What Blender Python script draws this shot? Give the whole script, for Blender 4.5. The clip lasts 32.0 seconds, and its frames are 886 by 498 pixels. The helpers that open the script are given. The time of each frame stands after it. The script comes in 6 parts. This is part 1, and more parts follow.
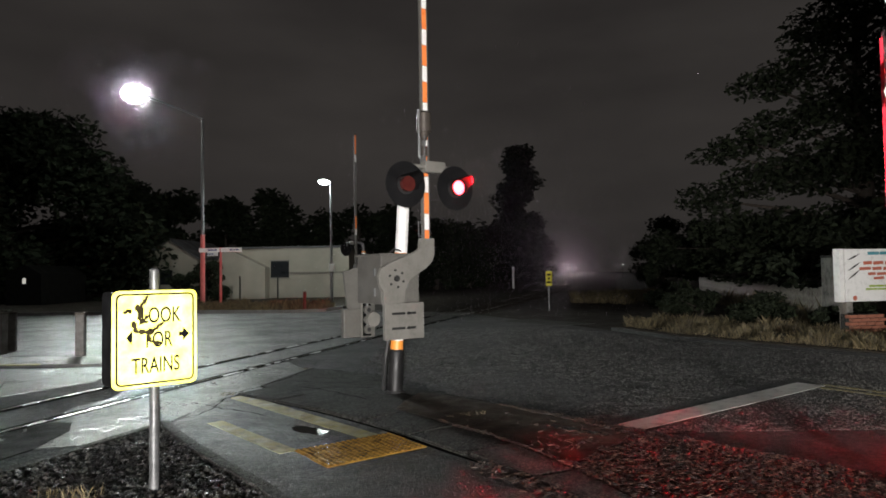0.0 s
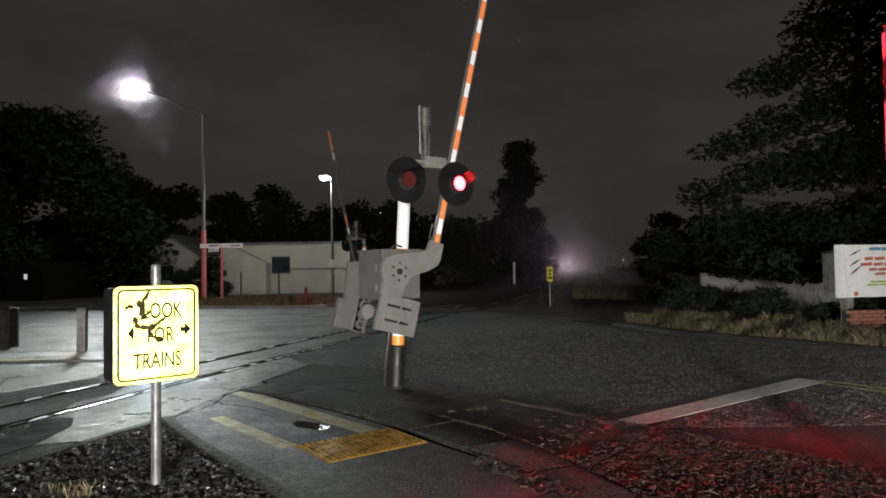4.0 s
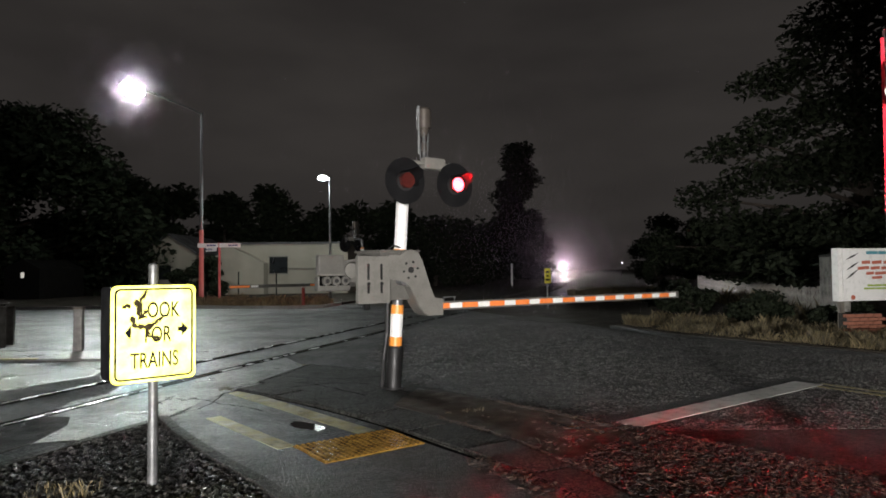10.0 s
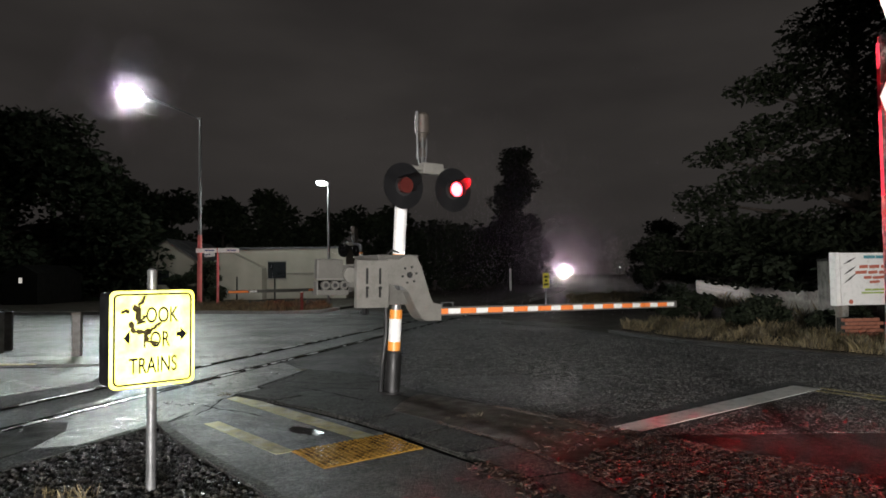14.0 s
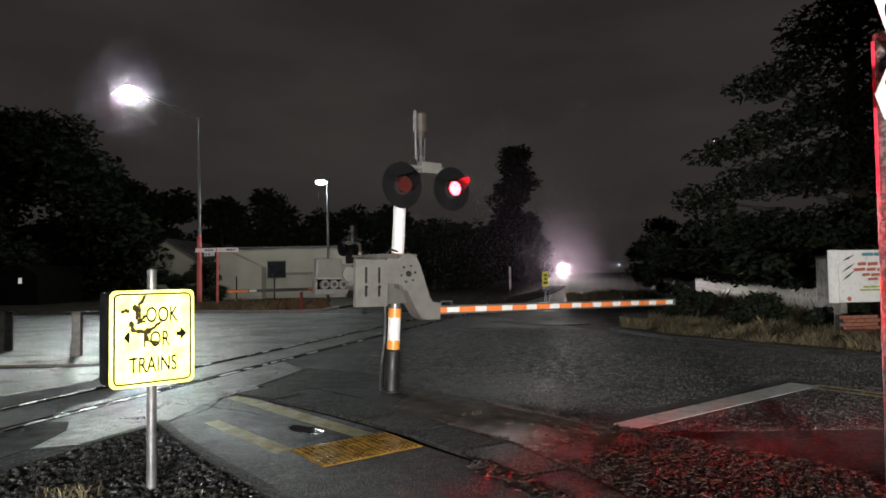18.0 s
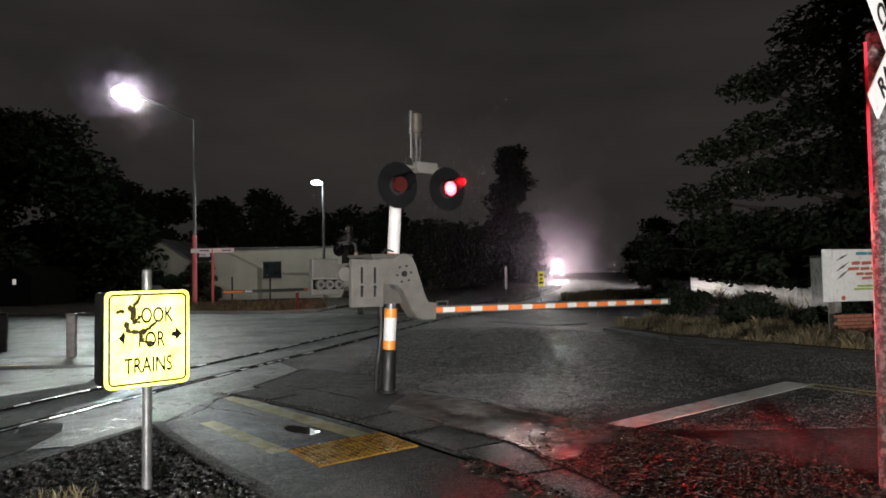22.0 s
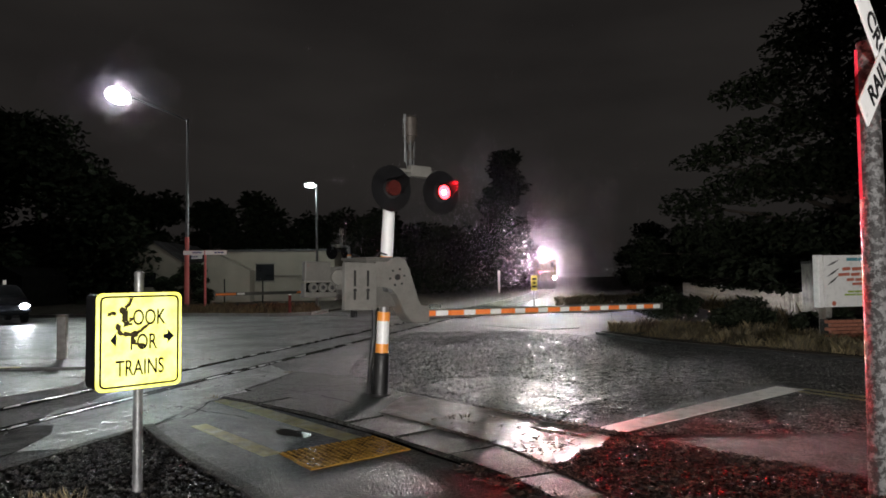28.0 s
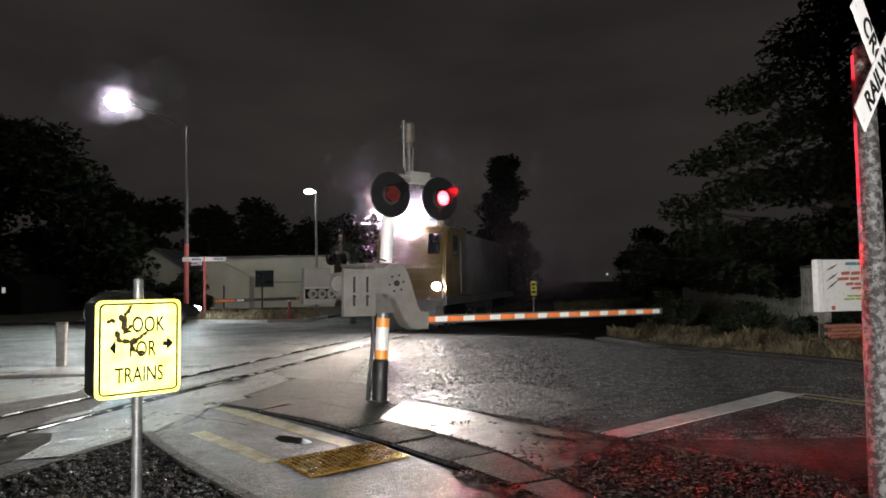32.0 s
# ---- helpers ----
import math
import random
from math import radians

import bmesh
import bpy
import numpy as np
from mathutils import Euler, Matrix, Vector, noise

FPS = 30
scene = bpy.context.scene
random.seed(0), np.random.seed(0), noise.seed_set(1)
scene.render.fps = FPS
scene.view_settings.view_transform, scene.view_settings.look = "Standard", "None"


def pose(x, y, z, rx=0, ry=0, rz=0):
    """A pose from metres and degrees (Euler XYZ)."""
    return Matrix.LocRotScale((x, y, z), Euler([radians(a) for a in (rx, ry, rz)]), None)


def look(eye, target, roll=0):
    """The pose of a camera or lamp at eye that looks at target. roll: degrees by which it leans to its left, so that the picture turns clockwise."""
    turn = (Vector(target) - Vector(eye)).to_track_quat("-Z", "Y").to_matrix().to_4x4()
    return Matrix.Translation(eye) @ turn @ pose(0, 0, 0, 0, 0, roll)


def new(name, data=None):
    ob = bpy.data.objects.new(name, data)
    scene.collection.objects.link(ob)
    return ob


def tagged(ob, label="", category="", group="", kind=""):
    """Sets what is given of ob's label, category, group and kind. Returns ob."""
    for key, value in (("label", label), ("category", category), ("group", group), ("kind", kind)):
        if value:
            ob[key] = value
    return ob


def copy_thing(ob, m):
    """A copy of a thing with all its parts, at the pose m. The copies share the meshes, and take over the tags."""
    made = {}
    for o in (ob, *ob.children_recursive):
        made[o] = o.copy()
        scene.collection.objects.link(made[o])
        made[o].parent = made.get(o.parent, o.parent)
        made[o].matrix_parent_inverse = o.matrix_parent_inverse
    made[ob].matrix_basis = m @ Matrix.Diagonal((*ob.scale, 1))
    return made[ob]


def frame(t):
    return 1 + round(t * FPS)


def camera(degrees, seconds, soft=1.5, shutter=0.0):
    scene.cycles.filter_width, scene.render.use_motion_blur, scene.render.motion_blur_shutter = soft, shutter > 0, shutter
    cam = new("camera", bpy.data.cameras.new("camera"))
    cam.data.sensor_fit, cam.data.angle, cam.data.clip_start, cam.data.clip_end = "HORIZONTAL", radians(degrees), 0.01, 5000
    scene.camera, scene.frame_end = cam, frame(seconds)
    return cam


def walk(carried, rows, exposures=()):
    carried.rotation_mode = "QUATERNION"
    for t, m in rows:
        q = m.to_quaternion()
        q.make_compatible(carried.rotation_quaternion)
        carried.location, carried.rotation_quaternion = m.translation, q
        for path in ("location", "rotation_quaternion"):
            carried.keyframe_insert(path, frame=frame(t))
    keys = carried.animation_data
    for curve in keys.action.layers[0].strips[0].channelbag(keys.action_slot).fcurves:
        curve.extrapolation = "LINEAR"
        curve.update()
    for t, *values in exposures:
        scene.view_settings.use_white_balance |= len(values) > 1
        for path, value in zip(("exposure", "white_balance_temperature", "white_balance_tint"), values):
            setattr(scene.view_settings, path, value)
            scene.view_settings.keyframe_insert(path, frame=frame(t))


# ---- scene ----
cam = camera(68, 32.0, soft=1.7)
PATH = [
    (0, (0.045, -0.024, 1.615), (-0.016, 9.968, 1.995), -0.89),
    (0.5, (0.045, -0.023, 1.615), (-0.009, 9.970, 1.985), -0.90),
    (1, (0.044, -0.021, 1.614), (-0.012, 9.973, 1.962), -0.88),
    (1.5, (0.044, -0.019, 1.614), (-0.010, 9.975, 1.947), -0.87),
    (2, (0.044, -0.019, 1.614), (-0.015, 9.975, 1.942), -0.90),
    (2.5, (0.044, -0.020, 1.614), (-0.020, 9.975, 1.933), -0.89),
    (3, (0.045, -0.022, 1.615), (-0.021, 9.973, 1.932), -0.88),
    (3.5, (0.045, -0.023, 1.615), (-0.031, 9.971, 1.930), -0.89),
    (5.5, (0.040, -0.030, 1.614), (-0.030, 9.965, 1.934), -0.84),
    (6, (0.040, -0.029, 1.614), (-0.029, 9.965, 1.940), -0.75),
    (6.5, (0.040, -0.029, 1.615), (-0.031, 9.966, 1.944), -0.66),
    (7, (0.039, -0.028, 1.615), (-0.026, 9.966, 1.944), -0.63),
    (7.5, (0.039, -0.027, 1.615), (-0.023, 9.968, 1.942), -0.59),
    (8, (0.039, -0.026, 1.615), (-0.018, 9.969, 1.942), -0.57),
    (8.5, (0.039, -0.024, 1.615), (-0.016, 9.970, 1.941), -0.55),
    (9, (0.039, -0.023, 1.615), (-0.009, 9.971, 1.942), -0.53),
    (9.5, (0.039, -0.023, 1.615), (-0.008, 9.972, 1.940), -0.52),
    (10, (0.040, -0.023, 1.615), (-0.003, 9.971, 1.946), -0.53),
    (10.5, (0.041, -0.025, 1.615), (0.002, 9.969, 1.959), -0.53),
    (11, (0.042, -0.028, 1.615), (0.013, 9.966, 1.971), -0.53),
    (11.5, (0.042, -0.032, 1.616), (0.016, 9.962, 1.981), -0.51),
    (12, (0.042, -0.035, 1.616), (0.020, 9.958, 1.992), -0.52),
    (12.5, (0.042, -0.037, 1.616), (0.030, 9.955, 2.006), -0.51),
    (13, (0.041, -0.038, 1.616), (0.031, 9.954, 2.018), -0.55),
    (13.5, (0.041, -0.037, 1.616), (0.025, 9.954, 2.025), -0.57),
    (14, (0.041, -0.036, 1.615), (0.021, 9.956, 2.019), -0.60),
    (14.5, (0.041, -0.035, 1.615), (0.030, 9.957, 2.014), -0.64),
    (16.5, (0.048, -0.049, 1.614), (0.048, 9.943, 2.008), -0.72),
    (17, (0.049, -0.054, 1.615), (0.040, 9.939, 2.001), -0.80),
    (17.5, (0.051, -0.058, 1.615), (0.038, 9.935, 2.000), -0.81),
    (18, (0.052, -0.061, 1.615), (0.038, 9.931, 2.000), -0.81),
    (18.5, (0.053, -0.064, 1.615), (0.048, 9.929, 2.000), -0.82),
    (19, (0.054, -0.066, 1.616), (0.060, 9.926, 2.001), -0.83),
    (19.5, (0.055, -0.068, 1.616), (0.071, 9.924, 1.999), -0.85),
    (20, (0.056, -0.070, 1.615), (0.072, 9.922, 2.000), -0.87),
    (20.5, (0.056, -0.071, 1.614), (0.085, 9.921, 2.000), -0.89),
    (21, (0.057, -0.071, 1.614), (0.095, 9.921, 1.995), -0.89),
    (21.5, (0.056, -0.070, 1.613), (0.102, 9.923, 1.992), -0.93),
    (22, (0.056, -0.068, 1.613), (0.104, 9.925, 1.999), -0.93),
    (22.5, (0.055, -0.065, 1.614), (0.116, 9.927, 2.003), -0.91),
    (23, (0.055, -0.062, 1.614), (0.124, 9.930, 2.003), -0.94),
    (23.5, (0.055, -0.061, 1.613), (0.134, 9.931, 2.002), -0.95),
    (24, (0.055, -0.061, 1.613), (0.143, 9.932, 1.998), -0.95),
    (24.5, (0.055, -0.061, 1.613), (0.149, 9.931, 2.001), -0.92),
    (25, (0.054, -0.061, 1.614), (0.162, 9.930, 2.007), -0.83),
    (25.5, (0.054, -0.062, 1.614), (0.174, 9.930, 2.005), -0.83),
    (27.5, (0.055, -0.074, 1.614), (0.199, 9.916, 2.038), -0.67),
    (28, (0.056, -0.077, 1.614), (0.206, 9.912, 2.051), -0.62),
    (28.5, (0.057, -0.080, 1.614), (0.213, 9.909, 2.065), -0.65),
    (29, (0.058, -0.082, 1.615), (0.220, 9.906, 2.074), -0.67),
    (29.5, (0.059, -0.083, 1.615), (0.223, 9.905, 2.087), -0.67),
    (30, (0.060, -0.084, 1.616), (0.225, 9.903, 2.097), -0.70),
    (30.5, (0.061, -0.084, 1.616), (0.219, 9.903, 2.100), -0.75),
    (31, (0.061, -0.084, 1.617), (0.221, 9.902, 2.110), -0.76),
    (31.5, (0.061, -0.084, 1.618), (0.218, 9.902, 2.123), -0.81),
    (32, (0.060, -0.084, 1.618), (0.219, 9.901, 2.140), -0.82),
]
EXPOSURES = [(0, 0.05), (16, 0.05), (20, -0.08), (24, -0.36), (27.5, -0.7), (29.5, -0.8), (30.6, -0.68), (31.4, -0.4), (32, -0.25)]
walk(cam, [(t, look(eye, target, roll)) for t, eye, target, roll in PATH], EXPOSURES)

# ---- world and lights ----
B = Vector((0.8, 0.6, 0.0))      # along the lowered boom
A = Vector((-0.6, 0.8, 0.0))     # along the road, away from the eye
TURN = math.degrees(math.atan2(0.6, 0.8))


def node_world():
    w = bpy.data.worlds.new("night_sky")
    scene.world = w
    w.use_nodes = True
    nt = w.node_tree
    nt.nodes.clear()
    out, bg = nt.nodes.new("ShaderNodeOutputWorld"), nt.nodes.new("ShaderNodeBackground")
    co, no, ra = nt.nodes.new("ShaderNodeTexCoord"), nt.nodes.new("ShaderNodeTexNoise"), nt.nodes.new("ShaderNodeValToRGB")
    mp = nt.nodes.new("ShaderNodeMapping")
    mp.inputs["Scale"].default_value = (1.0, 1.0, 3.2)
    no.inputs["Scale"].default_value, no.inputs["Detail"].default_value, no.inputs["Roughness"].default_value = 1.6, 5, 0.5
    ra.color_ramp.elements[0].position, ra.color_ramp.elements[1].position = 0.33, 0.72
    ra.color_ramp.elements[0].color, ra.color_ramp.elements[1].color = (0.0152, 0.0135, 0.0132, 1), (0.035, 0.0312, 0.029, 1)
    nt.links.new(co.outputs["Generated"], mp.inputs["Vector"])
    nt.links.new(mp.outputs["Vector"], no.inputs["Vector"])
    nt.links.new(no.outputs["Fac"], ra.inputs["Fac"])
    nt.links.new(ra.outputs["Color"], bg.inputs["Color"])
    nt.links.new(bg.outputs["Background"], out.inputs["Surface"])
    bg.inputs["Strength"].default_value = 1.0


node_world()


def lamp(name, kind, power, colour, m, **more):
    data = bpy.data.lights.new(name, kind)
    data.energy, data.color = power, colour
    if "size" in more:
        data.shadow_soft_size = more["size"]
    if "cone" in more:
        data.spot_size, data.spot_blend = radians(more["cone"]), more.get("blend", 0.4)
    ob = new(name, data)
    ob.matrix_world = m
    return ob


LAMP_HEAD = Vector((-17.2, 36.0, 11.9))
lamp("street_light_glow", "SPOT", 105000, (0.93, 1.0, 0.985), look(LAMP_HEAD - Vector((0, 0, 0.35)), (-10.5, 20.0, 0)), size=0.25, cone=92, blend=0.55)
LAMP_TWO = Vector((-7.0, 38.3, 7.15))
lamp("yard_light_glow", "SPOT", 2000, (0.9, 1.0, 0.97), look(LAMP_TWO - Vector((0, 0, 0.25)), (-9.5, 40.5, 0)), size=0.15, cone=165)
# assumed lamp behind the viewer, unseen, added to brighten the reflective faces
lamp("unseen_fill_light", "SPOT", 20000, (1.0, 0.955, 0.93), look((0.4, -10.0, 0.95), (1.2, 14.0, 1.5)), size=0.7, cone=50, blend=0.5)

# ---- materials ----


def rgb(c):
    return (*c, 1.0) if len(c) == 3 else tuple(c)


def surface(name, dark, light, scale=4.0, rough=(0.5, 0.8), grain=60.0, bump=0.3, metal=0.0, big=0.6, contrast=(0.3, 0.7), rough_scale=None, island=0.0, dist=0.01, coarse=0.0, shine=0.5):
    """Two scales of noise for colour, another for gloss, a fine one for relief. Scales are per metre."""
    m = bpy.data.materials.new(name)
    m.use_nodes = True
    nt = m.node_tree
    p = nt.nodes["Principled BSDF"]
    co = nt.nodes.new("ShaderNodeTexCoord")

    def noise_node(s, detail=4.0):
        n = nt.nodes.new("ShaderNodeTexNoise")
        n.inputs["Scale"].default_value, n.inputs["Detail"].default_value = s, detail
        nt.links.new(co.outputs["Object"], n.inputs["Vector"])
        return n
    a, b = noise_node(scale), noise_node(grain, 3.0)
    mix = nt.nodes.new("ShaderNodeMath")
    mix.operation = "MULTIPLY_ADD"
    mix.inputs[1].default_value, mix.inputs[2].default_value = 0.35, 0.0
    nt.links.new(b.outputs["Fac"], mix.inputs[0])
    add = nt.nodes.new("ShaderNodeMath")
    add.operation = "MULTIPLY_ADD"
    add.inputs[1].default_value = 0.65
    nt.links.new(a.outputs["Fac"], add.inputs[0])
    nt.links.new(mix.outputs[0], add.inputs[2])
    fac = add.outputs[0]
    if island:
        oi = nt.nodes.new("ShaderNodeNewGeometry")
        isl = nt.nodes.new("ShaderNodeMath")
        isl.operation = "MULTIPLY_ADD"
        isl.inputs[1].default_value = island
        nt.links.new(oi.outputs["Random Per Island"], isl.inputs[0])
        sh = nt.nodes.new("ShaderNodeMath")
        sh.operation = "SUBTRACT"
        sh.inputs[1].default_value = island / 2
        nt.links.new(fac, sh.inputs[0])
        nt.links.new(sh.outputs[0], isl.inputs[2])
        fac = isl.outputs[0]
    ramp = nt.nodes.new("ShaderNodeValToRGB")
    ramp.color_ramp.elements[0].position, ramp.color_ramp.elements[1].position = contrast
    ramp.color_ramp.elements[0].color, ramp.color_ramp.elements[1].color = rgb(dark), rgb(light)
    nt.links.new(fac, ramp.inputs["Fac"])
    nt.links.new(ramp.outputs["Color"], p.inputs["Base Color"])
    r = noise_node(rough_scale or scale * big, 3.0)
    mr = nt.nodes.new("ShaderNodeMapRange")
    mr.inputs["From Min"].default_value, mr.inputs["From Max"].default_value = 0.35, 0.65
    mr.inputs["To Min"].default_value, mr.inputs["To Max"].default_value = rough
    nt.links.new(r.outputs["Fac"], mr.inputs["Value"])
    nt.links.new(mr.outputs["Result"], p.inputs["Roughness"])
    p.inputs["Metallic"].default_value = metal
    p.inputs["Specular IOR Level"].default_value = shine
    if bump:
        bu = nt.nodes.new("ShaderNodeBump")
        bu.inputs["Strength"].default_value, bu.inputs["Distance"].default_value = bump, dist
        nt.links.new(b.outputs["Fac"], bu.inputs["Height"])
        if coarse:
            c = noise_node(grain * 0.2, 5.0)
            bc = nt.nodes.new("ShaderNodeBump")
            bc.inputs["Strength"].default_value, bc.inputs["Distance"].default_value = coarse, dist * 3
            nt.links.new(c.outputs["Fac"], bc.inputs["Height"])
            nt.links.new(bc.outputs["Normal"], bu.inputs["Normal"])
        nt.links.new(bu.outputs["Normal"], p.inputs["Normal"])
    return m


def glow(name, colour, strength):
    m = bpy.data.materials.new(name)
    m.use_nodes = True
    p = m.node_tree.nodes["Principled BSDF"]
    p.inputs["Base Color"].default_value = (0.02, 0.02, 0.02, 1)
    p.inputs["Emission Color"].default_value, p.inputs["Emission Strength"].default_value = rgb(colour), strength
    return m


def aggregate(name, dark, light, chip=70.0, rough=(0.12, 0.4), relief=0.9, patch=0.9, patch_depth=0.45, shine=0.5, even=0.07, wave=0.85):
    """Bound stone: a cell for each chip with its own tone and height, broad darker patches, wet gloss that varies."""
    m = bpy.data.materials.new(name)
    m.use_nodes = True
    nt = m.node_tree
    p = nt.nodes["Principled BSDF"]
    co = nt.nodes.new("ShaderNodeTexCoord")

    def tex(kind, s, **more):
        n = nt.nodes.new(kind)
        n.inputs["Scale"].default_value = s
        for k, v in more.items():
            n.inputs[k].default_value = v
        nt.links.new(co.outputs["Object"], n.inputs["Vector"])
        return n

    def mapped(source, lo, hi, a=0.0, b=1.0):
        n = nt.nodes.new("ShaderNodeMapRange")
        for k, v in (("From Min", lo), ("From Max", hi), ("To Min", a), ("To Max", b)):
            n.inputs[k].default_value = v
        nt.links.new(source, n.inputs["Value"])
        return n.outputs["Result"]

    def math_node(op, x, y):
        n = nt.nodes.new("ShaderNodeMath")
        n.operation = op
        for k, v in enumerate((x, y)):
            if isinstance(v, float):
                n.inputs[k].default_value = v
            else:
                nt.links.new(v, n.inputs[k])
        return n.outputs[0]
    cell = tex("ShaderNodeTexVoronoi", chip)
    tone = nt.nodes.new("ShaderNodeSeparateColor")
    nt.links.new(cell.outputs["Color"], tone.inputs[0])
    broad = tex("ShaderNodeTexNoise", patch, Detail=6.0, Roughness=0.6)
    mid = tex("ShaderNodeTexNoise", 6.0, Detail=8.0, Roughness=0.76)
    t = math_node("MULTIPLY", math_node("POWER", tone.outputs[0], 2.2), mapped(broad.outputs["Fac"], 0.3, 0.7, 1.0 - patch_depth, 1.0))
    t = math_node("MULTIPLY", t, mapped(mid.outputs["Fac"], 0.3, 0.7, 0.45, 1.2))
    ramp = nt.nodes.new("ShaderNodeValToRGB")
    ramp.color_ramp.elements[0].color, ramp.color_ramp.elements[1].color = rgb(dark), rgb(light)
    nt.links.new(t, ramp.inputs["Fac"])
    nt.links.new(ramp.outputs["Color"], p.inputs["Base Color"])
    nt.links.new(math_node("ADD", mapped(math_node("ADD", math_node("MULTIPLY", mid.outputs["Fac"], 0.5), math_node("MULTIPLY", broad.outputs["Fac"], 0.5)), 0.5 - even, 0.5 + even, rough[0], rough[1]), mapped(tone.outputs[1], 0.0, 1.0, -0.06, 0.12)), p.inputs["Roughness"])
    p.inputs["Specular IOR Level"].default_value = shine
    height = math_node("ADD", math_node("MULTIPLY", tone.outputs[2], 0.6), math_node("MULTIPLY", cell.outputs["Distance"], -0.9))
    b1, b2 = nt.nodes.new("ShaderNodeBump"), nt.nodes.new("ShaderNodeBump")
    b1.inputs["Strength"].default_value, b1.inputs["Distance"].default_value = wave, 0.035
    nt.links.new(mid.outputs["Fac"], b1.inputs["Height"])
    b2.inputs["Strength"].default_value, b2.inputs["Distance"].default_value = relief, 0.006
    nt.links.new(height, b2.inputs["Height"])
    nt.links.new(b1.outputs["Normal"], b2.inputs["Normal"])
    nt.links.new(b2.outputs["Normal"], p.inputs["Normal"])
    return m


ASPHALT = aggregate("wet_asphalt", (0.012, 0.012, 0.0125), (0.115, 0.113, 0.108), 60.0, (0.64, 1.0), 1.0, 1.1, 0.6)
SMOOTH_ASPHALT = aggregate("smooth_wet_asphalt", (0.01, 0.0105, 0.0105), (0.14, 0.142, 0.138), 42.0, (0.26, 0.6), 1.0, 0.7, 0.6, 0.5, 0.09, 0.4)
WET_SLAB = aggregate("wet_worn_slab", (0.016, 0.0165, 0.0155), (0.125, 0.126, 0.118), 60.0, (0.24, 0.6), 1.0, 1.3, 0.6, 0.5, 0.09, 0.45)
ROUGH_SEAL = aggregate("coarse_chip_seal", (0.008, 0.008, 0.009), (0.2, 0.2, 0.19), 42.0, (0.56, 0.9), 1.0, 2.0, 0.6)
PATH_ASPHALT = aggregate("path_asphalt", (0.004, 0.004, 0.004), (0.075, 0.075, 0.07), 48.0, (0.36, 0.7), 1.0, 1.2, 0.55, 0.36, 0.12, 0.35)
CONCRETE = aggregate("wet_concrete", (0.014, 0.014, 0.0125), (0.125, 0.122, 0.11), 60.0, (0.62, 0.92), 1.0, 1.6, 0.6, 0.16, 0.1, 0.7)
PALE_CONCRETE = aggregate("pale_concrete", (0.12, 0.12, 0.112), (0.42, 0.41, 0.385), 100.0, (0.24, 0.5), 0.6, 1.2, 0.4)
WET_MUD = surface("wet_silt_film", (0.014, 0.012, 0.0095), (0.08, 0.066, 0.048), 5.0, (0.3, 0.62), 70, 0.5, rough_scale=4.0, dist=0.008, coarse=0.5, shine=0.22)
PUDDLE = surface("standing_water", (0.004, 0.004, 0.004), (0.012, 0.012, 0.011), 3.0, (0.03, 0.14), 24, 0.12, dist=0.01)
SOIL = surface("dark_soil", (0.012, 0.011, 0.009), (0.045, 0.038, 0.03), 2.0, (0.75, 1.0), 40, 0.6, dist=0.03, shine=0.1)
CHIP = surface("wet_road_chip", (0.02, 0.02, 0.02), (0.15, 0.147, 0.138), 9.0, (0.16, 0.4), 80, 0.0, island=0.8)
GRAVEL_BED = surface("gravel_bed", (0.008, 0.008, 0.008), (0.028, 0.026, 0.023), 6.0, (0.7, 1.0), 45, 0.8, dist=0.03, shine=0.12)
STONES = surface("wet_gravel_stone", (0.008, 0.008, 0.0075), (0.07, 0.066, 0.058), 9.0, (0.3, 0.6), 80, 0.3, island=0.9, contrast=(0.46, 1.0))
BARK = surface("bark_chip", (0.007, 0.0045, 0.0035), (0.1, 0.064, 0.043), 9.0, (0.5, 0.8), 120, 0.4, island=0.9, contrast=(0.42, 0.98))
STEEL = surface("worn_rail_steel", (0.25, 0.25, 0.25), (0.5, 0.5, 0.49), 5.0, (0.15, 0.35), 60, 0.1, metal=0.9)
BLACK = surface("black_rubber", (0.006, 0.006, 0.006), (0.018, 0.018, 0.018), 6.0, (0.4, 0.7), 60, 0.2)
GAP = surface("deep_gap", (0.002, 0.002, 0.002), (0.006, 0.006, 0.006), 6.0, (0.9, 1.0), 60, 0.2, shine=0.0)
BLACK_PAINT = surface("matt_black_paint", (0.004, 0.004, 0.0045), (0.01, 0.01, 0.0105), 7.0, (0.5, 0.75), 50, 0.1, shine=0.15)
GREY_PAINT = surface("mid_grey_paint", (0.078, 0.075, 0.067), (0.122, 0.118, 0.106), 6.0, (0.35, 0.55), 40, 0.12, contrast=(0.25, 0.6))
LIGHT_GREY = surface("pale_grey_paint", (0.118, 0.115, 0.102), (0.18, 0.175, 0.157), 6.0, (0.3, 0.5), 40, 0.12, contrast=(0.25, 0.55))
BELL_METAL = surface("dull_bell_metal", (0.05, 0.042, 0.035), (0.11, 0.095, 0.08), 9.0, (0.4, 0.6), 50, 0.15, metal=0.4)
GALVANISED = surface("galvanised_steel", (0.11, 0.113, 0.113), (0.22, 0.224, 0.224), 14.0, (0.35, 0.55), 60, 0.1, metal=0.55)
WHITE_PAINT = surface("white_paint", (0.55, 0.55, 0.52), (0.8, 0.8, 0.77), 9.0, (0.4, 0.6), 60, 0.1, contrast=(0.25, 0.5))
LINE_PAINT = surface("worn_line_paint", (0.2, 0.2, 0.19), (0.62, 0.62, 0.58), 7.0, (0.3, 0.55), 90, 0.3, contrast=(0.3, 0.5))
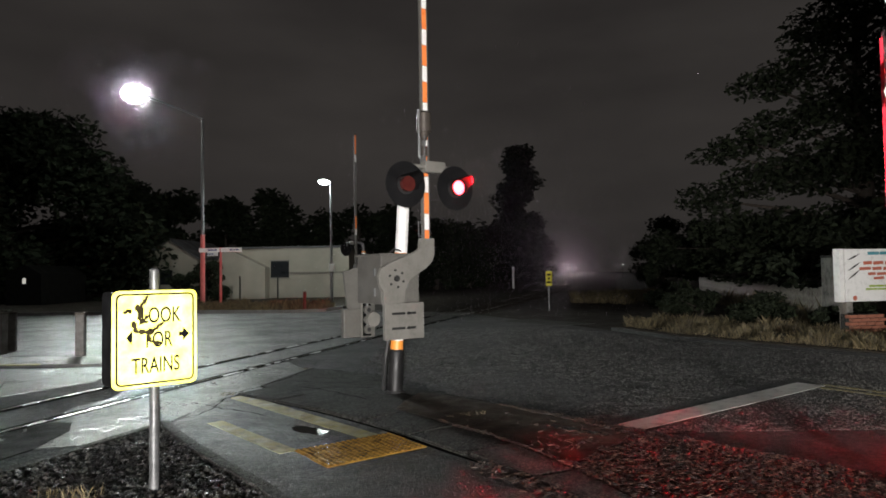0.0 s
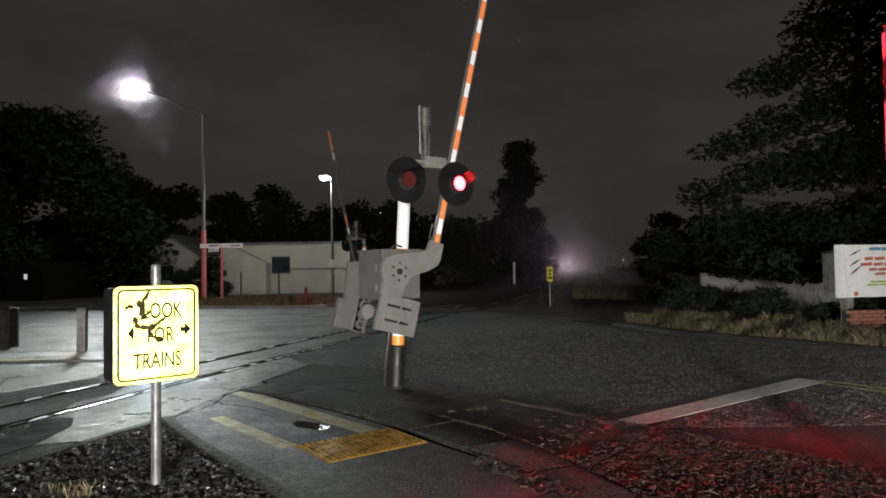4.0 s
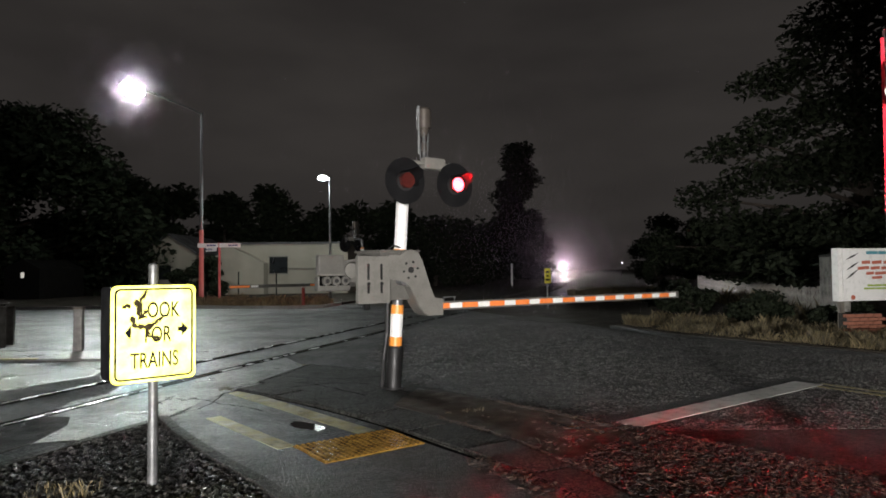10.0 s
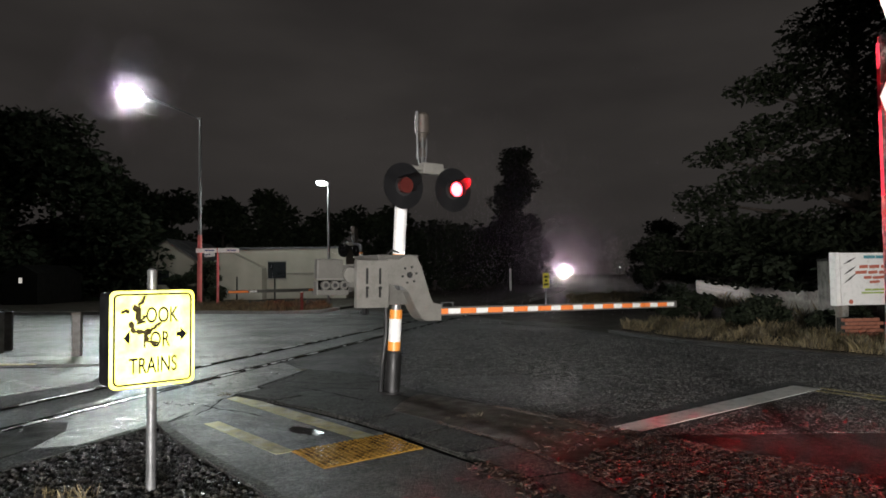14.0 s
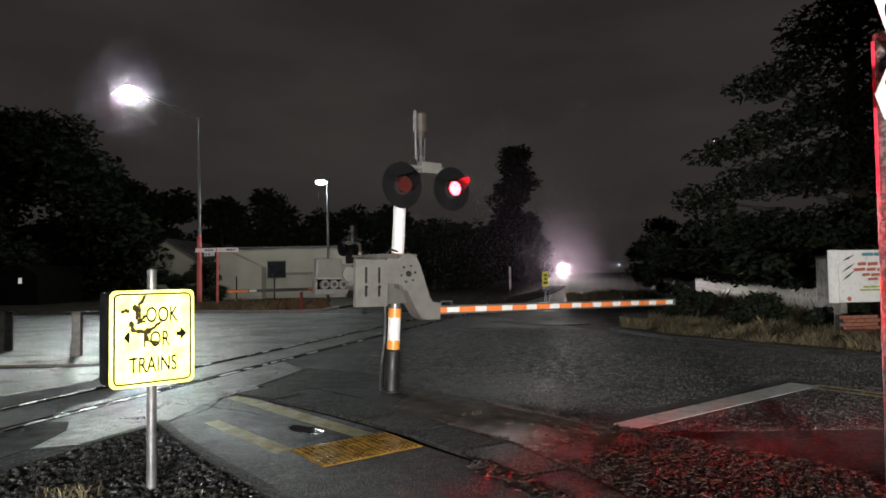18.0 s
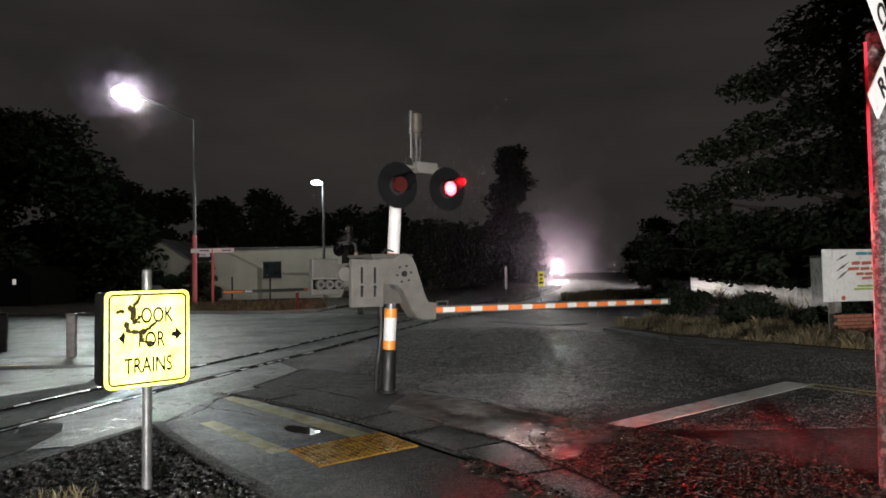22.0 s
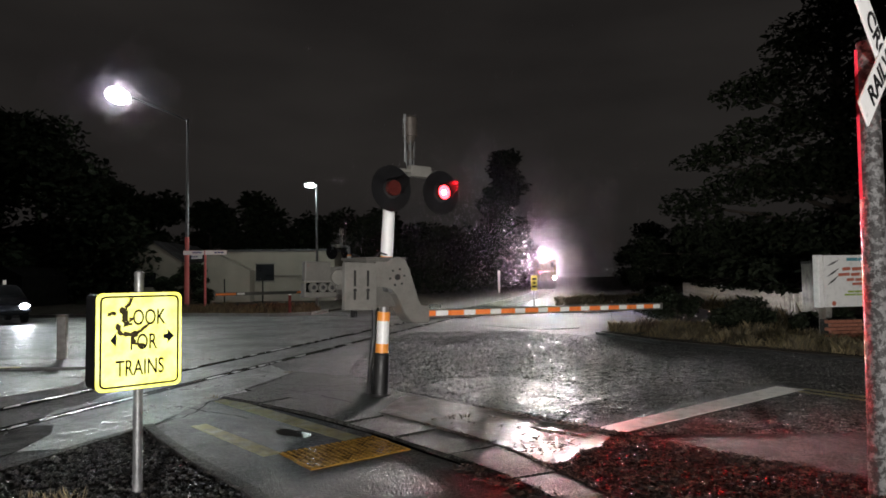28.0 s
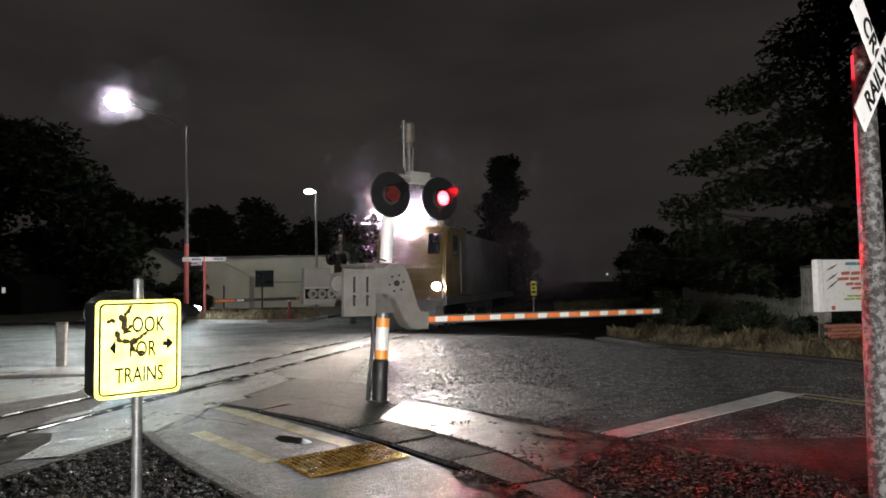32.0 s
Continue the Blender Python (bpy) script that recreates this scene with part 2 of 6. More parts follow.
YELLOW_LINE = surface("worn_yellow_paint", (0.08, 0.07, 0.025), (0.29, 0.24, 0.07), 8.0, (0.3, 0.6), 90, 0.3, contrast=(0.32, 0.55))
TACTILE = surface("yellow_tactile", (0.12, 0.065, 0.013), (0.29, 0.165, 0.033), 8.0, (0.12, 0.22), 60, 0.1)
REFLECT_WHITE = surface("white_reflective_sheet", (0.78, 0.78, 0.76), (0.9, 0.9, 0.88), 9.0, (0.25, 0.4), 60, 0.05)
REFLECT_RED = surface("red_reflective_sheet", (0.9, 0.21, 0.05), (0.95, 0.28, 0.07), 9.0, (0.25, 0.4), 60, 0.05)
CRIMSON = surface("flasher_lit_red_strip", (0.66, 0.03, 0.06), (0.76, 0.05, 0.085), 9.0, (0.25, 0.4), 60, 0.05)
REFLECT_ORANGE = surface("orange_reflective_sheet", (0.8, 0.27, 0.04), (0.9, 0.36, 0.07), 9.0, (0.25, 0.4), 60, 0.05)
BOLLARD_GREY = surface("pale_grey_bollard", (0.14, 0.135, 0.125), (0.3, 0.29, 0.27), 9.0, (0.5, 0.8), 60, 0.4, contrast=(0.3, 0.6))
DARK_BOARD = surface("dark_stained_board", (0.003, 0.003, 0.0025), (0.007, 0.0065, 0.0055), 4.0, (0.7, 0.9), 40, 0.2, shine=0.1)
WOOD_WHITE = surface("flaking_white_post", (0.02, 0.018, 0.017), (0.12, 0.118, 0.116), 22.0, (0.5, 0.8), 70, 0.6, contrast=(0.47, 0.56))
SLEEPER = surface("dark_sleeper_timber", (0.012, 0.01, 0.008), (0.04, 0.034, 0.028), 8.0, (0.75, 0.95), 60, 0.5, shine=0.15)
TIMBER = surface("weathered_timber", (0.07, 0.06, 0.05), (0.2, 0.18, 0.15), 8.0, (0.6, 0.85), 60, 0.5)
CREAM_WALL = surface("cream_render", (0.19, 0.17, 0.135), (0.27, 0.245, 0.2), 0.8, (0.6, 0.85), 30, 0.1)
ROOF = surface("dark_roofing", (0.03, 0.03, 0.032), (0.07, 0.07, 0.07), 2.0, (0.4, 0.7), 30, 0.2)
BRICK = surface("red_brick", (0.2, 0.07, 0.04), (0.33, 0.13, 0.08), 9.0, (0.6, 0.85), 60, 0.3)
FENCE = surface("pale_fence_board", (0.09, 0.08, 0.065), (0.34, 0.31, 0.265), 5.0, (0.6, 0.85), 60, 0.3, contrast=(0.36, 0.6))
FLAKED_WALL = surface("flaked_render", (0.05, 0.047, 0.04), (0.2, 0.19, 0.165), 5.0, (0.6, 0.85), 40, 0.4, contrast=(0.36, 0.56))
BARK_TRUNK = surface("tree_bark", (0.02, 0.016, 0.012), (0.07, 0.055, 0.042), 6.0, (0.7, 0.9), 30, 0.8, dist=0.03)
LEAF = surface("dark_leaf", (0.007, 0.01, 0.005), (0.019, 0.025, 0.013), 2.0, (0.7, 0.95), 20, 0.0, island=0.5, shine=0.15)
DRY_GRASS = surface("dry_grass", (0.04, 0.032, 0.015), (0.19, 0.15, 0.075), 3.0, (0.5, 0.8), 20, 0.0, island=0.7)
DARK_GLASS = surface("dark_window", (0.01, 0.011, 0.012), (0.02, 0.022, 0.024), 2.0, (0.05, 0.12), 20, 0.0)
RED_LENS = surface("unlit_red_lens", (0.05, 0.009, 0.008), (0.09, 0.02, 0.016), 9.0, (0.15, 0.25), 60, 0.1)
SIGN_FACE = glow("lit_yellow_sign", (1.0, 0.95, 0.2), 3.5)


def mottle(m, a, b, scale):
    nt = m.node_tree
    co, n, r = nt.nodes.new("ShaderNodeTexCoord"), nt.nodes.new("ShaderNodeTexNoise"), nt.nodes.new("ShaderNodeValToRGB")
    n.inputs["Scale"].default_value, n.inputs["Detail"].default_value = scale, 4.0
    r.color_ramp.elements[0].position, r.color_ramp.elements[1].position = 0.35, 0.6
    r.color_ramp.elements[0].color, r.color_ramp.elements[1].color = rgb(a), rgb(b)
    nt.links.new(co.outputs["Object"], n.inputs["Vector"])
    nt.links.new(n.outputs["Fac"], r.inputs["Fac"])
    nt.links.new(r.outputs["Color"], nt.nodes["Principled BSDF"].inputs["Emission Color"])




def backlit(m, centre, rim):
    """A light box: the lamp behind the sheet shines strongest in the middle."""
    nt = m.node_tree
    co, d, mr, mix = (nt.nodes.new(k) for k in ("ShaderNodeTexCoord", "ShaderNodeVectorMath", "ShaderNodeMapRange", "ShaderNodeMixRGB"))
    d.operation = "DISTANCE"
    d.inputs[1].default_value = centre
    mr.inputs["From Min"].default_value, mr.inputs["From Max"].default_value = 0.36, 0.48
    mix.inputs["Color2"].default_value = rgb(rim)
    old = nt.nodes["Principled BSDF"].inputs["Emission Color"].links[0].from_socket
    nt.links.new(co.outputs["Object"], d.inputs[0])
    nt.links.new(d.outputs["Value"], mr.inputs["Value"])
    nt.links.new(mr.outputs["Result"], mix.inputs["Fac"])
    nt.links.new(old, mix.inputs["Color1"])
    nt.links.new(mix.outputs["Color"], nt.nodes["Principled BSDF"].inputs["Emission Color"])


mottle(SIGN_FACE, (0.9, 0.84, 0.15), (1.0, 0.96, 0.29), 9.0)
backlit(SIGN_FACE, (0, 0, 1.155), (0.85, 0.74, 0.07))
LAMP_LENS = glow("street_lamp_lens", (0.92, 1.0, 0.97), 110.0)
SMALL_LENS = glow("yard_lamp_lens", (0.88, 1.0, 0.98), 60.0)
RED_GLOW = glow("red_flasher_bulb", (1.0, 0.005, 0.009), 130000.0)
RED_GLOW_FAR = glow("red_flasher_bulb_dim", (1.0, 0.005, 0.009), 7000.0)
RED_FACE = glow("red_flasher_lens", (1.0, 0.025, 0.035), 30.0)
TRAIN_GLOW = glow("locomotive_headlight", (1.0, 0.9, 0.88), 600000.0)
# added source, not one of the engine's lamps: lights the halo drops
HALO_FILL_GLOW = glow("locomotive_halo_fill", (1.0, 0.88, 0.9), 26000.0)
DITCH_GLOW = glow("locomotive_ditch_light", (1.0, 0.82, 0.62), 27000.0)
CAR_GLOW = glow("car_headlight", (0.88, 0.95, 1.0), 600.0)
HOUSE_GLOW = glow("lit_house_window", (1.0, 0.95, 0.85), 0.5)
LOCO_YELLOW = surface("locomotive_yellow", (0.1, 0.072, 0.024), (0.15, 0.11, 0.042), 2.0, (0.3, 0.5), 30, 0.05)
LOCO_GREY = surface("locomotive_grey", (0.09, 0.09, 0.09), (0.15, 0.15, 0.15), 2.0, (0.35, 0.6), 30, 0.1)
CAR_PAINT = surface("dark_car_paint", (0.012, 0.013, 0.015), (0.025, 0.026, 0.03), 3.0, (0.08, 0.16), 40, 0.0)


def translucent(name, colour):
    m = bpy.data.materials.new(name)
    m.use_nodes = True
    nt = m.node_tree
    nt.nodes.clear()
    out, a, b, mix = (nt.nodes.new(k) for k in ("ShaderNodeOutputMaterial", "ShaderNodeBsdfTranslucent", "ShaderNodeBsdfDiffuse", "ShaderNodeMixShader"))
    a.inputs["Color"].default_value, b.inputs["Color"].default_value = rgb(colour), rgb(colour)
    mix.inputs[0].default_value = 0.4
    nt.links.new(a.outputs[0], mix.inputs[1])
    nt.links.new(b.outputs[0], mix.inputs[2])
    nt.links.new(mix.outputs[0], out.inputs["Surface"])
    return m


# the purple tint of the lamp halos is put into the drop colour
RAIN_HALO = translucent("rain_and_halo_drop", (0.95, 0.77, 0.95))

# ---- mesh helpers ----


def box(bm, size, at=(0, 0, 0), turn=(0, 0, 0), bevel=0.0):
    made = bmesh.ops.create_cube(bm, size=1.0, matrix=pose(*at, *turn) @ Matrix.Diagonal((*size, 1)))["verts"]
    if bevel:
        edges = list({e for v in made for e in v.link_edges})
        bmesh.ops.bevel(bm, geom=edges, offset=bevel, segments=2, affect="EDGES", profile=0.6)


def rod(bm, a, b, r0, r1=None, n=12, caps=True):
    a, b = Vector(a), Vector(b)
    m = Matrix.Translation((a + b) / 2) @ (b - a).to_track_quat("Z", "Y").to_matrix().to_4x4()
    bmesh.ops.create_cone(bm, cap_ends=caps, segments=n, radius1=r0, radius2=r0 if r1 is None else r1, depth=(b - a).length, matrix=m)


def tube(bm, points, r, n=8):
    for a, b in zip(points, points[1:]):
        rod(bm, a, b, r, r, n)
    for p in points[1:-1]:
        bmesh.ops.create_uvsphere(bm, u_segments=n, v_segments=6, radius=r, matrix=Matrix.Translation(p))


def prism(bm, outline, low, high, m=None):
    """An upright prism over a plan outline (anticlockwise)."""
    m = m or Matrix()
    lo = [bm.verts.new(m @ Vector((x, y, low))) for x, y in outline]
    hi = [bm.verts.new(m @ Vector((x, y, high))) for x, y in outline]
    bm.faces.new(hi)
    bm.faces.new(lo[::-1])
    for n in range(len(lo)):
        k = (n + 1) % len(lo)
        bm.faces.new((lo[n], lo[k], hi[k], hi[n]))


SIDE = Matrix(((1, 0, 0, 0), (0, 0, -1, 0), (0, 1, 0, 0), (0, 0, 0, 1)))   # a plan outline stood up: y becomes z, height becomes -y


def finish(name, bm, material, smooth=False):
    bmesh.ops.recalc_face_normals(bm, faces=bm.faces)
    me = bpy.data.meshes.new(name)
    bm.to_mesh(me)
    bm.free()
    me.materials.append(material)
    if smooth:
        for f in me.polygons:
            f.use_smooth = True
        me.set_sharp_from_angle(angle=radians(38))
    return me


def part(name, bm, material, parent, label="", smooth=False, at=None):
    ob = new(name, finish(name, bm, material, smooth))
    ob.parent = parent
    if at is not None:
        ob.matrix_basis = at
    return tagged(ob, label)


def thing(name, m, label, category, group=""):
    ob = new(name)
    ob.empty_display_size = 0.2
    ob.matrix_world = m
    return tagged(ob, label, category, group)


def structure(name, bm, material, label, smooth=False):
    return tagged(new(name, finish(name, bm, material, smooth)), label, "", "", "structure")


def mesh():
    return bmesh.new()


def stuff(name, verts, faces, material, label, category, parent=None):
    me = bpy.data.meshes.new(name)
    me.from_pydata(verts, [], faces)
    me.materials.append(material)
    ob = new(name, me)
    if parent:
        ob.parent = parent
    return tagged(ob, label, "" if parent else category, "", "stuff")


def inside(x, y, poly):
    hit = False
    for (x0, y0), (x1, y1) in zip(poly, poly[1:] + poly[:1]):
        if (y0 > y) != (y1 > y) and x < (x1 - x0) * (y - y0) / (y1 - y0) + x0:
            hit = not hit
    return hit


def text_mesh(words, size, m, extrude=0.002, bold=0.0):
    """Letters as flat mesh, centred, in the x-z plane of m."""
    cu = bpy.data.curves.new("letters", "FONT")
    cu.body, cu.size, cu.extrude, cu.align_x, cu.align_y = words, size, extrude, "CENTER", "CENTER"
    cu.offset = bold
    ob = bpy.data.objects.new("letters", cu)
    scene.collection.objects.link(ob)
    dg = bpy.context.evaluated_depsgraph_get()
    dg.update()
    me = bpy.data.meshes.new_from_object(ob.evaluated_get(dg))
    bm = bmesh.new()
    bm.from_mesh(me)
    bpy.data.objects.remove(ob)
    bpy.data.curves.remove(cu)
    bpy.data.meshes.remove(me)
    bmesh.ops.transform(bm, matrix=m @ pose(0, 0, 0, 90), verts=bm.verts)
    return bm


# the line of the track: x at each y
def track_slope(y):
    s = min(max((y - 40.0) / 40.0, 0.0), 1.0)
    return 0.29 - 0.105 * s


def track_x(y):
    if y <= 40:
        return -1.8 + 0.29 * (y - 19.0)
    x40 = -1.8 + 0.29 * 21.0
    if y <= 80:
        d = y - 40
        return x40 + 0.29 * d - 0.105 * d * d / 80.0
    return x40 + 0.29 * 40 - 0.105 * 20 + 0.185 * (y - 80)


# ---- the ground and the roads ----


def ground():
    bm = mesh()
    bmesh.ops.create_grid(bm, x_segments=40, y_segments=40, size=1500, matrix=pose(0, 600, -0.012))
    structure("ground", bm, SOIL, "dark bare ground and rough grass beyond the roads")
    bm = mesh()
    prism(bm, [(-70, -14), (20, -14), (16, -2), (7.9, 11.5), (5.4, 15.4), (3.6, 20.5), (0.8, 26.5), (-2.4, 29.0), (-5.0, 32.5), (-14, 33), (-70, 36)], -0.01, 0.0)
    structure("road", bm, ASPHALT, "wet dark asphalt road over the level crossing")


ground()

# paved strip that the footpath follows, between the gravel bed and the kerb
GRAVEL_EDGE = [(-3.12, 7.18), (-2.75, 6.62), (-2.4, 6.15), (-2.05, 5.7), (-1.77, 5.36), (-1.41, 4.94), (-1.1, 4.5), (-0.85, 4.0), (-0.7, 3.4), (-0.6, 2.6)]
GRAVEL_BACK = [(-3.12, 7.18), (-3.42, 6.3), (-3.72, 5.45), (-4.3, 3.8), (-4.8, 2.4)]
GROOVE = [(-2.87, 8.9), (-1.85, 8.08), (-1.19, 7.42), (-0.62, 6.79), (-0.03, 5.98), (0.35, 5.51), (0.74, 4.93), (0.95, 4.5), (1.2, 3.7), (1.35, 2.6)]
STONE_OUT = [(-2.55, 9.42), (-1.54, 8.52), (-0.72, 7.78), (-0.12, 7.12), (0.42, 6.45), (0.82, 5.8), (1.08, 5.2), (1.3, 4.7), (1.55, 3.8), (1.7, 2.6)]
SEAM = [(-2.35, 11.3), (-1.04, 10.4), (-0.45, 9.2), (0.52, 8.2), (1.1, 7.5), (1.7, 6.84), (2.24, 6.24), (2.9, 5.5), (3.9, 4.5), (5.4, 2.6)]


def flat(name, outline, top, material, label):
    bm = mesh()
    prism(bm, outline, -0.008 if top > 0.0045 else -0.004, top)
    return structure(name, bm, material, label)


def ring_inset(line, off):
    """A line moved sideways by off, to its left."""
    out = []
    for n, p in enumerate(line):
        a, b = Vector(line[max(n - 1, 0)]), Vector(line[min(n + 1, len(line) - 1)])
        d = (b - a).normalized()
        out.append((p[0] - d.y * off, p[1] + d.x * off))
    return out


flat("footpath", ring_inset(GRAVEL_EDGE, 0.1)[::-1] + [(-3.0, 7.6), (-3.05, 8.2)] + GROOVE, 0.012, PATH_ASPHALT, "wet asphalt footpath that leads to the crossing")
flat("apron", STONE_OUT[:4][::-1] + [(-2.7, 9.6), (-2.35, 11.3)] + SEAM[1:4] + [(0.55, 7.3), (0.2, 7.1)], 0.035, CONCRETE, "cracked concrete apron round the barrier mast")
flat("bark_bed", STONE_OUT[3:][::-1] + [(0.2, 7.16), (0.57, 7.34), (0.62, 7.95)] + SEAM[4:], 0.03, SOIL, "bed of soil under bark chips beside the road")
flat("gravel_bed", GRAVEL_BACK[1:][::-1] + GRAVEL_EDGE, 0.02, GRAVEL_BED, "triangular bed of dark gravel round the sign post")
flat("crossing_pad", [(-4.7, 8.3), (-4.2, 6.2), (-3.5, 6.4), (-3.1, 7.3), (-2.95, 8.8), (-2.6, 9.5), (-2.4, 11.3), (-3.0, 12.4)][::-1], 0.0085, WET_SLAB, "worn concrete slab beside the near rail")
flat("far_footpath", [(-30, 11.4), (-7.2, 12.0), (-6.0, 12.2), (-5.55, 10.4), (-6.3, 8.9), (-8.2, 5.0), (-30, 4.0)][::-1], 0.0085, PALE_CONCRETE, "pale wet concrete path on the other side of the track")
flat("pavement", [(-40, 13.7), (-9.2, 13.55), (-7.0, 13.35), (-6.2, 12.15), (-7.4, 12.2), (-40, 11.5)][::-1], 0.05, PALE_CONCRETE, "low pale concrete kerbed strip with bollards")
flat("verge", [(16.5, -2), (8.05, 11.6), (5.55, 15.5), (4.7, 18.2), (6.6, 24), (16, 60), (40, 130), (200, 130), (200, -2)][::-1], 0.09, SOIL, "rough grass verge beyond the road")
flat("far_verge", [(-60, 31.2), (-11.6, 30.0), (-7.15, 28.9), (-5.6, 29.6), (-5.2, 31.9), (-3.4, 45), (-10, 70), (-60, 70)][::-1], 0.08, SOIL, "grassy island with a pale kerb in front of the buildings")
flat("kerb_joint", ring_inset(GROOVE, 0.1)[::-1] + GROOVE, 0.0135, GAP, "dirt filled joint beside the kerb blocks")
flat("trench", [(-5.2, 4.6), (-4.72, 6.6), (-4.45, 7.42), (-4.2, 7.4), (-4.0, 7.0), (-3.92, 6.3), (-4.15, 5.2), (-4.4, 4.4)][::-1], 0.0125, GRAVEL_BED, "dark sunken strip beside the near rail")
flat("patch", [(-0.35, 9.35), (0.6, 8.25), (1.35, 7.6), (2.3, 8.6), (2.0, 9.6), (1.3, 10.6), (0.3, 10.5)], 0.005, ROUGH_SEAL, "patched rough asphalt on the road")
MUD = [(-0.35, 8.85), (0.0, 8.6), (0.5, 8.08), (0.93, 7.52), (1.3, 7.1), (1.5, 6.8), (1.78, 6.42), (1.6, 6.05), (1.38, 5.92), (1.2, 5.6), (1.02, 5.5), (0.83, 5.86), (0.44, 6.5), (-0.1, 7.18), (-0.6, 7.74), (-0.5, 8.3)]
flat("wet_mud", MUD[::-1], 0.039, WET_MUD, "smooth film of wet silt over the apron beside the kerb")
flat("far_path", [(1.6, 22.2), (3.3, 20.0), (4.6, 20.5), (3.0, 23.0)], 0.006, CONCRETE, "wet concrete path beside the track")


def left_road():
    """Smoother asphalt of the main road, up to the near rail."""
    ys = [8.6 + 0.5 * k for k in range(40)]
    flat("main_road", [(-70, 14.0), (-12, 13.9), (-5.2, 13.0), (-4.5, 8.6)] + [(track_x(y) + 0.48, y) for y in ys] + [(-4.2, 28.4), (-7.2, 28.6), (-11.6, 29.7), (-70, 31)], 0.004, SMOOTH_ASPHALT, "wet smooth asphalt of the main road")


left_road()


def puddles():
    rng = random.Random(17)
    for x, y, z, a, b, turn in ((-1.42, 6.87, 0.0145, 0.26, 0.11, -42), (1.3, 6.62, 0.0415, 0.34, 0.06, -42)):
        bm = mesh()
        n = 36
        ring = []
        for k in range(n):
            t = 2 * math.pi * k / n
            q = 1 + 0.35 * noise.noise(Vector((3 * math.cos(t) + x * 9, 3 * math.sin(t), 1.7))) + 0.12 * rng.uniform(-1, 1)
            ring.append((a * q * math.cos(t), b * q * math.sin(t)))
        prism(bm, ring, z - 0.01, z, pose(x, y, 0, 0, 0, turn))
        structure("puddle", bm, PUDDLE, "shallow dark puddle")


puddles()


def kerbs():
    """Concrete edgings as rows of long blocks."""
    def row(name, line, width, high, piece, material, label, low=-0.01):
        base = tagged(new(name, bpy.data.meshes.new(name)), label, "", "", "structure")
        pts = [Vector((*p, 0)) for p in line]
        for a, b in zip(pts, pts[1:]):
            n = max(1, round((b - a).length / piece))
            for k in range(n):
                p, q = a.lerp(b, k / n), a.lerp(b, (k + 1) / n)
                bm = mesh()
                box(bm, ((q - p).length - 0.008, width, high - low), (0, 0, (high + low) / 2), bevel=0.012)
                d = q - p
                part("kerbstone", bm, material, base, at=Matrix.Translation((p + q) / 2) @ pose(0, 0, 0, 0, 0, math.degrees(math.atan2(d.y, d.x))))
        return base
    row("kerb_gravel", ring_inset(GRAVEL_EDGE, 0.05), 0.11, 0.06, 0.9, CONCRETE, "narrow concrete edging round the gravel bed")
    row("kerb_track", ring_inset(GRAVEL_BACK, 0.05)[:4], 0.12, 0.05, 0.9, CONCRETE, "narrow concrete edging between gravel and track")
    row("kerb_island", [(-30, 30.4), (-11.6, 29.92), (-7.15, 28.82), (-5.5, 29.5), (-5.1, 31.8)], 0.16, 0.14, 1.5, PALE_CONCRETE, "pale concrete kerb of the far island")
    row("kerb_verge", [(11.5, 5.7), (8.0, 11.5), (5.48, 15.45), (4.6, 18.2)], 0.14, 0.07, 1.5, PATH_ASPHALT, "low dark kerb along the rough verge")
    # broad kerb stones between footpath and road
    base = tagged(new("kerb_stones", bpy.data.meshes.new("kerb_stones")), "broad worn concrete kerb blocks beside the footpath", "", "", "structure")
    inner, outer = [], []
    for line, keep in ((GROOVE, inner), (STONE_OUT, outer)):
        pts = [Vector((*p, 0)) for p in line]
        total = sum((b - a).length for a, b in zip(pts, pts[1:]))
        for k in range(10):
            want = total * k / 9
            for a, b in zip(pts, pts[1:]):
                d = (b - a).length
                if want <= d + 1e-6:
                    keep.append(a.lerp(b, want / d))
                    break
                want -= d
    rng = random.Random(4)
    for k in range(9):
        a, b, c, d = inner[k], inner[k + 1], outer[k + 1], outer[k]
        mid = (a + b + c + d) / 4
        bm = mesh()
        quad = [mid + (p - mid) * 0.992 - mid for p in (a, b, c, d)]
        quad[0] += (quad[3] - quad[0]) * 0.07
        quad[1] += (quad[2] - quad[1]) * 0.07
        prism(bm, [(p.x, p.y) for p in quad], -0.02, 0.047 + rng.uniform(-0.006, 0.006))
        bmesh.ops.bevel(bm, geom=[e for e in bm.edges if all(v.co.z > 0 for v in e.verts)], offset=0.018, segments=2, affect="EDGES")
        part("kerb_block", bm, CONCRETE, base, at=Matrix.Translation(mid) @ pose(0, 0, 0, rng.uniform(-0.6, 0.6), rng.uniform(-0.6, 0.6)))


kerbs()


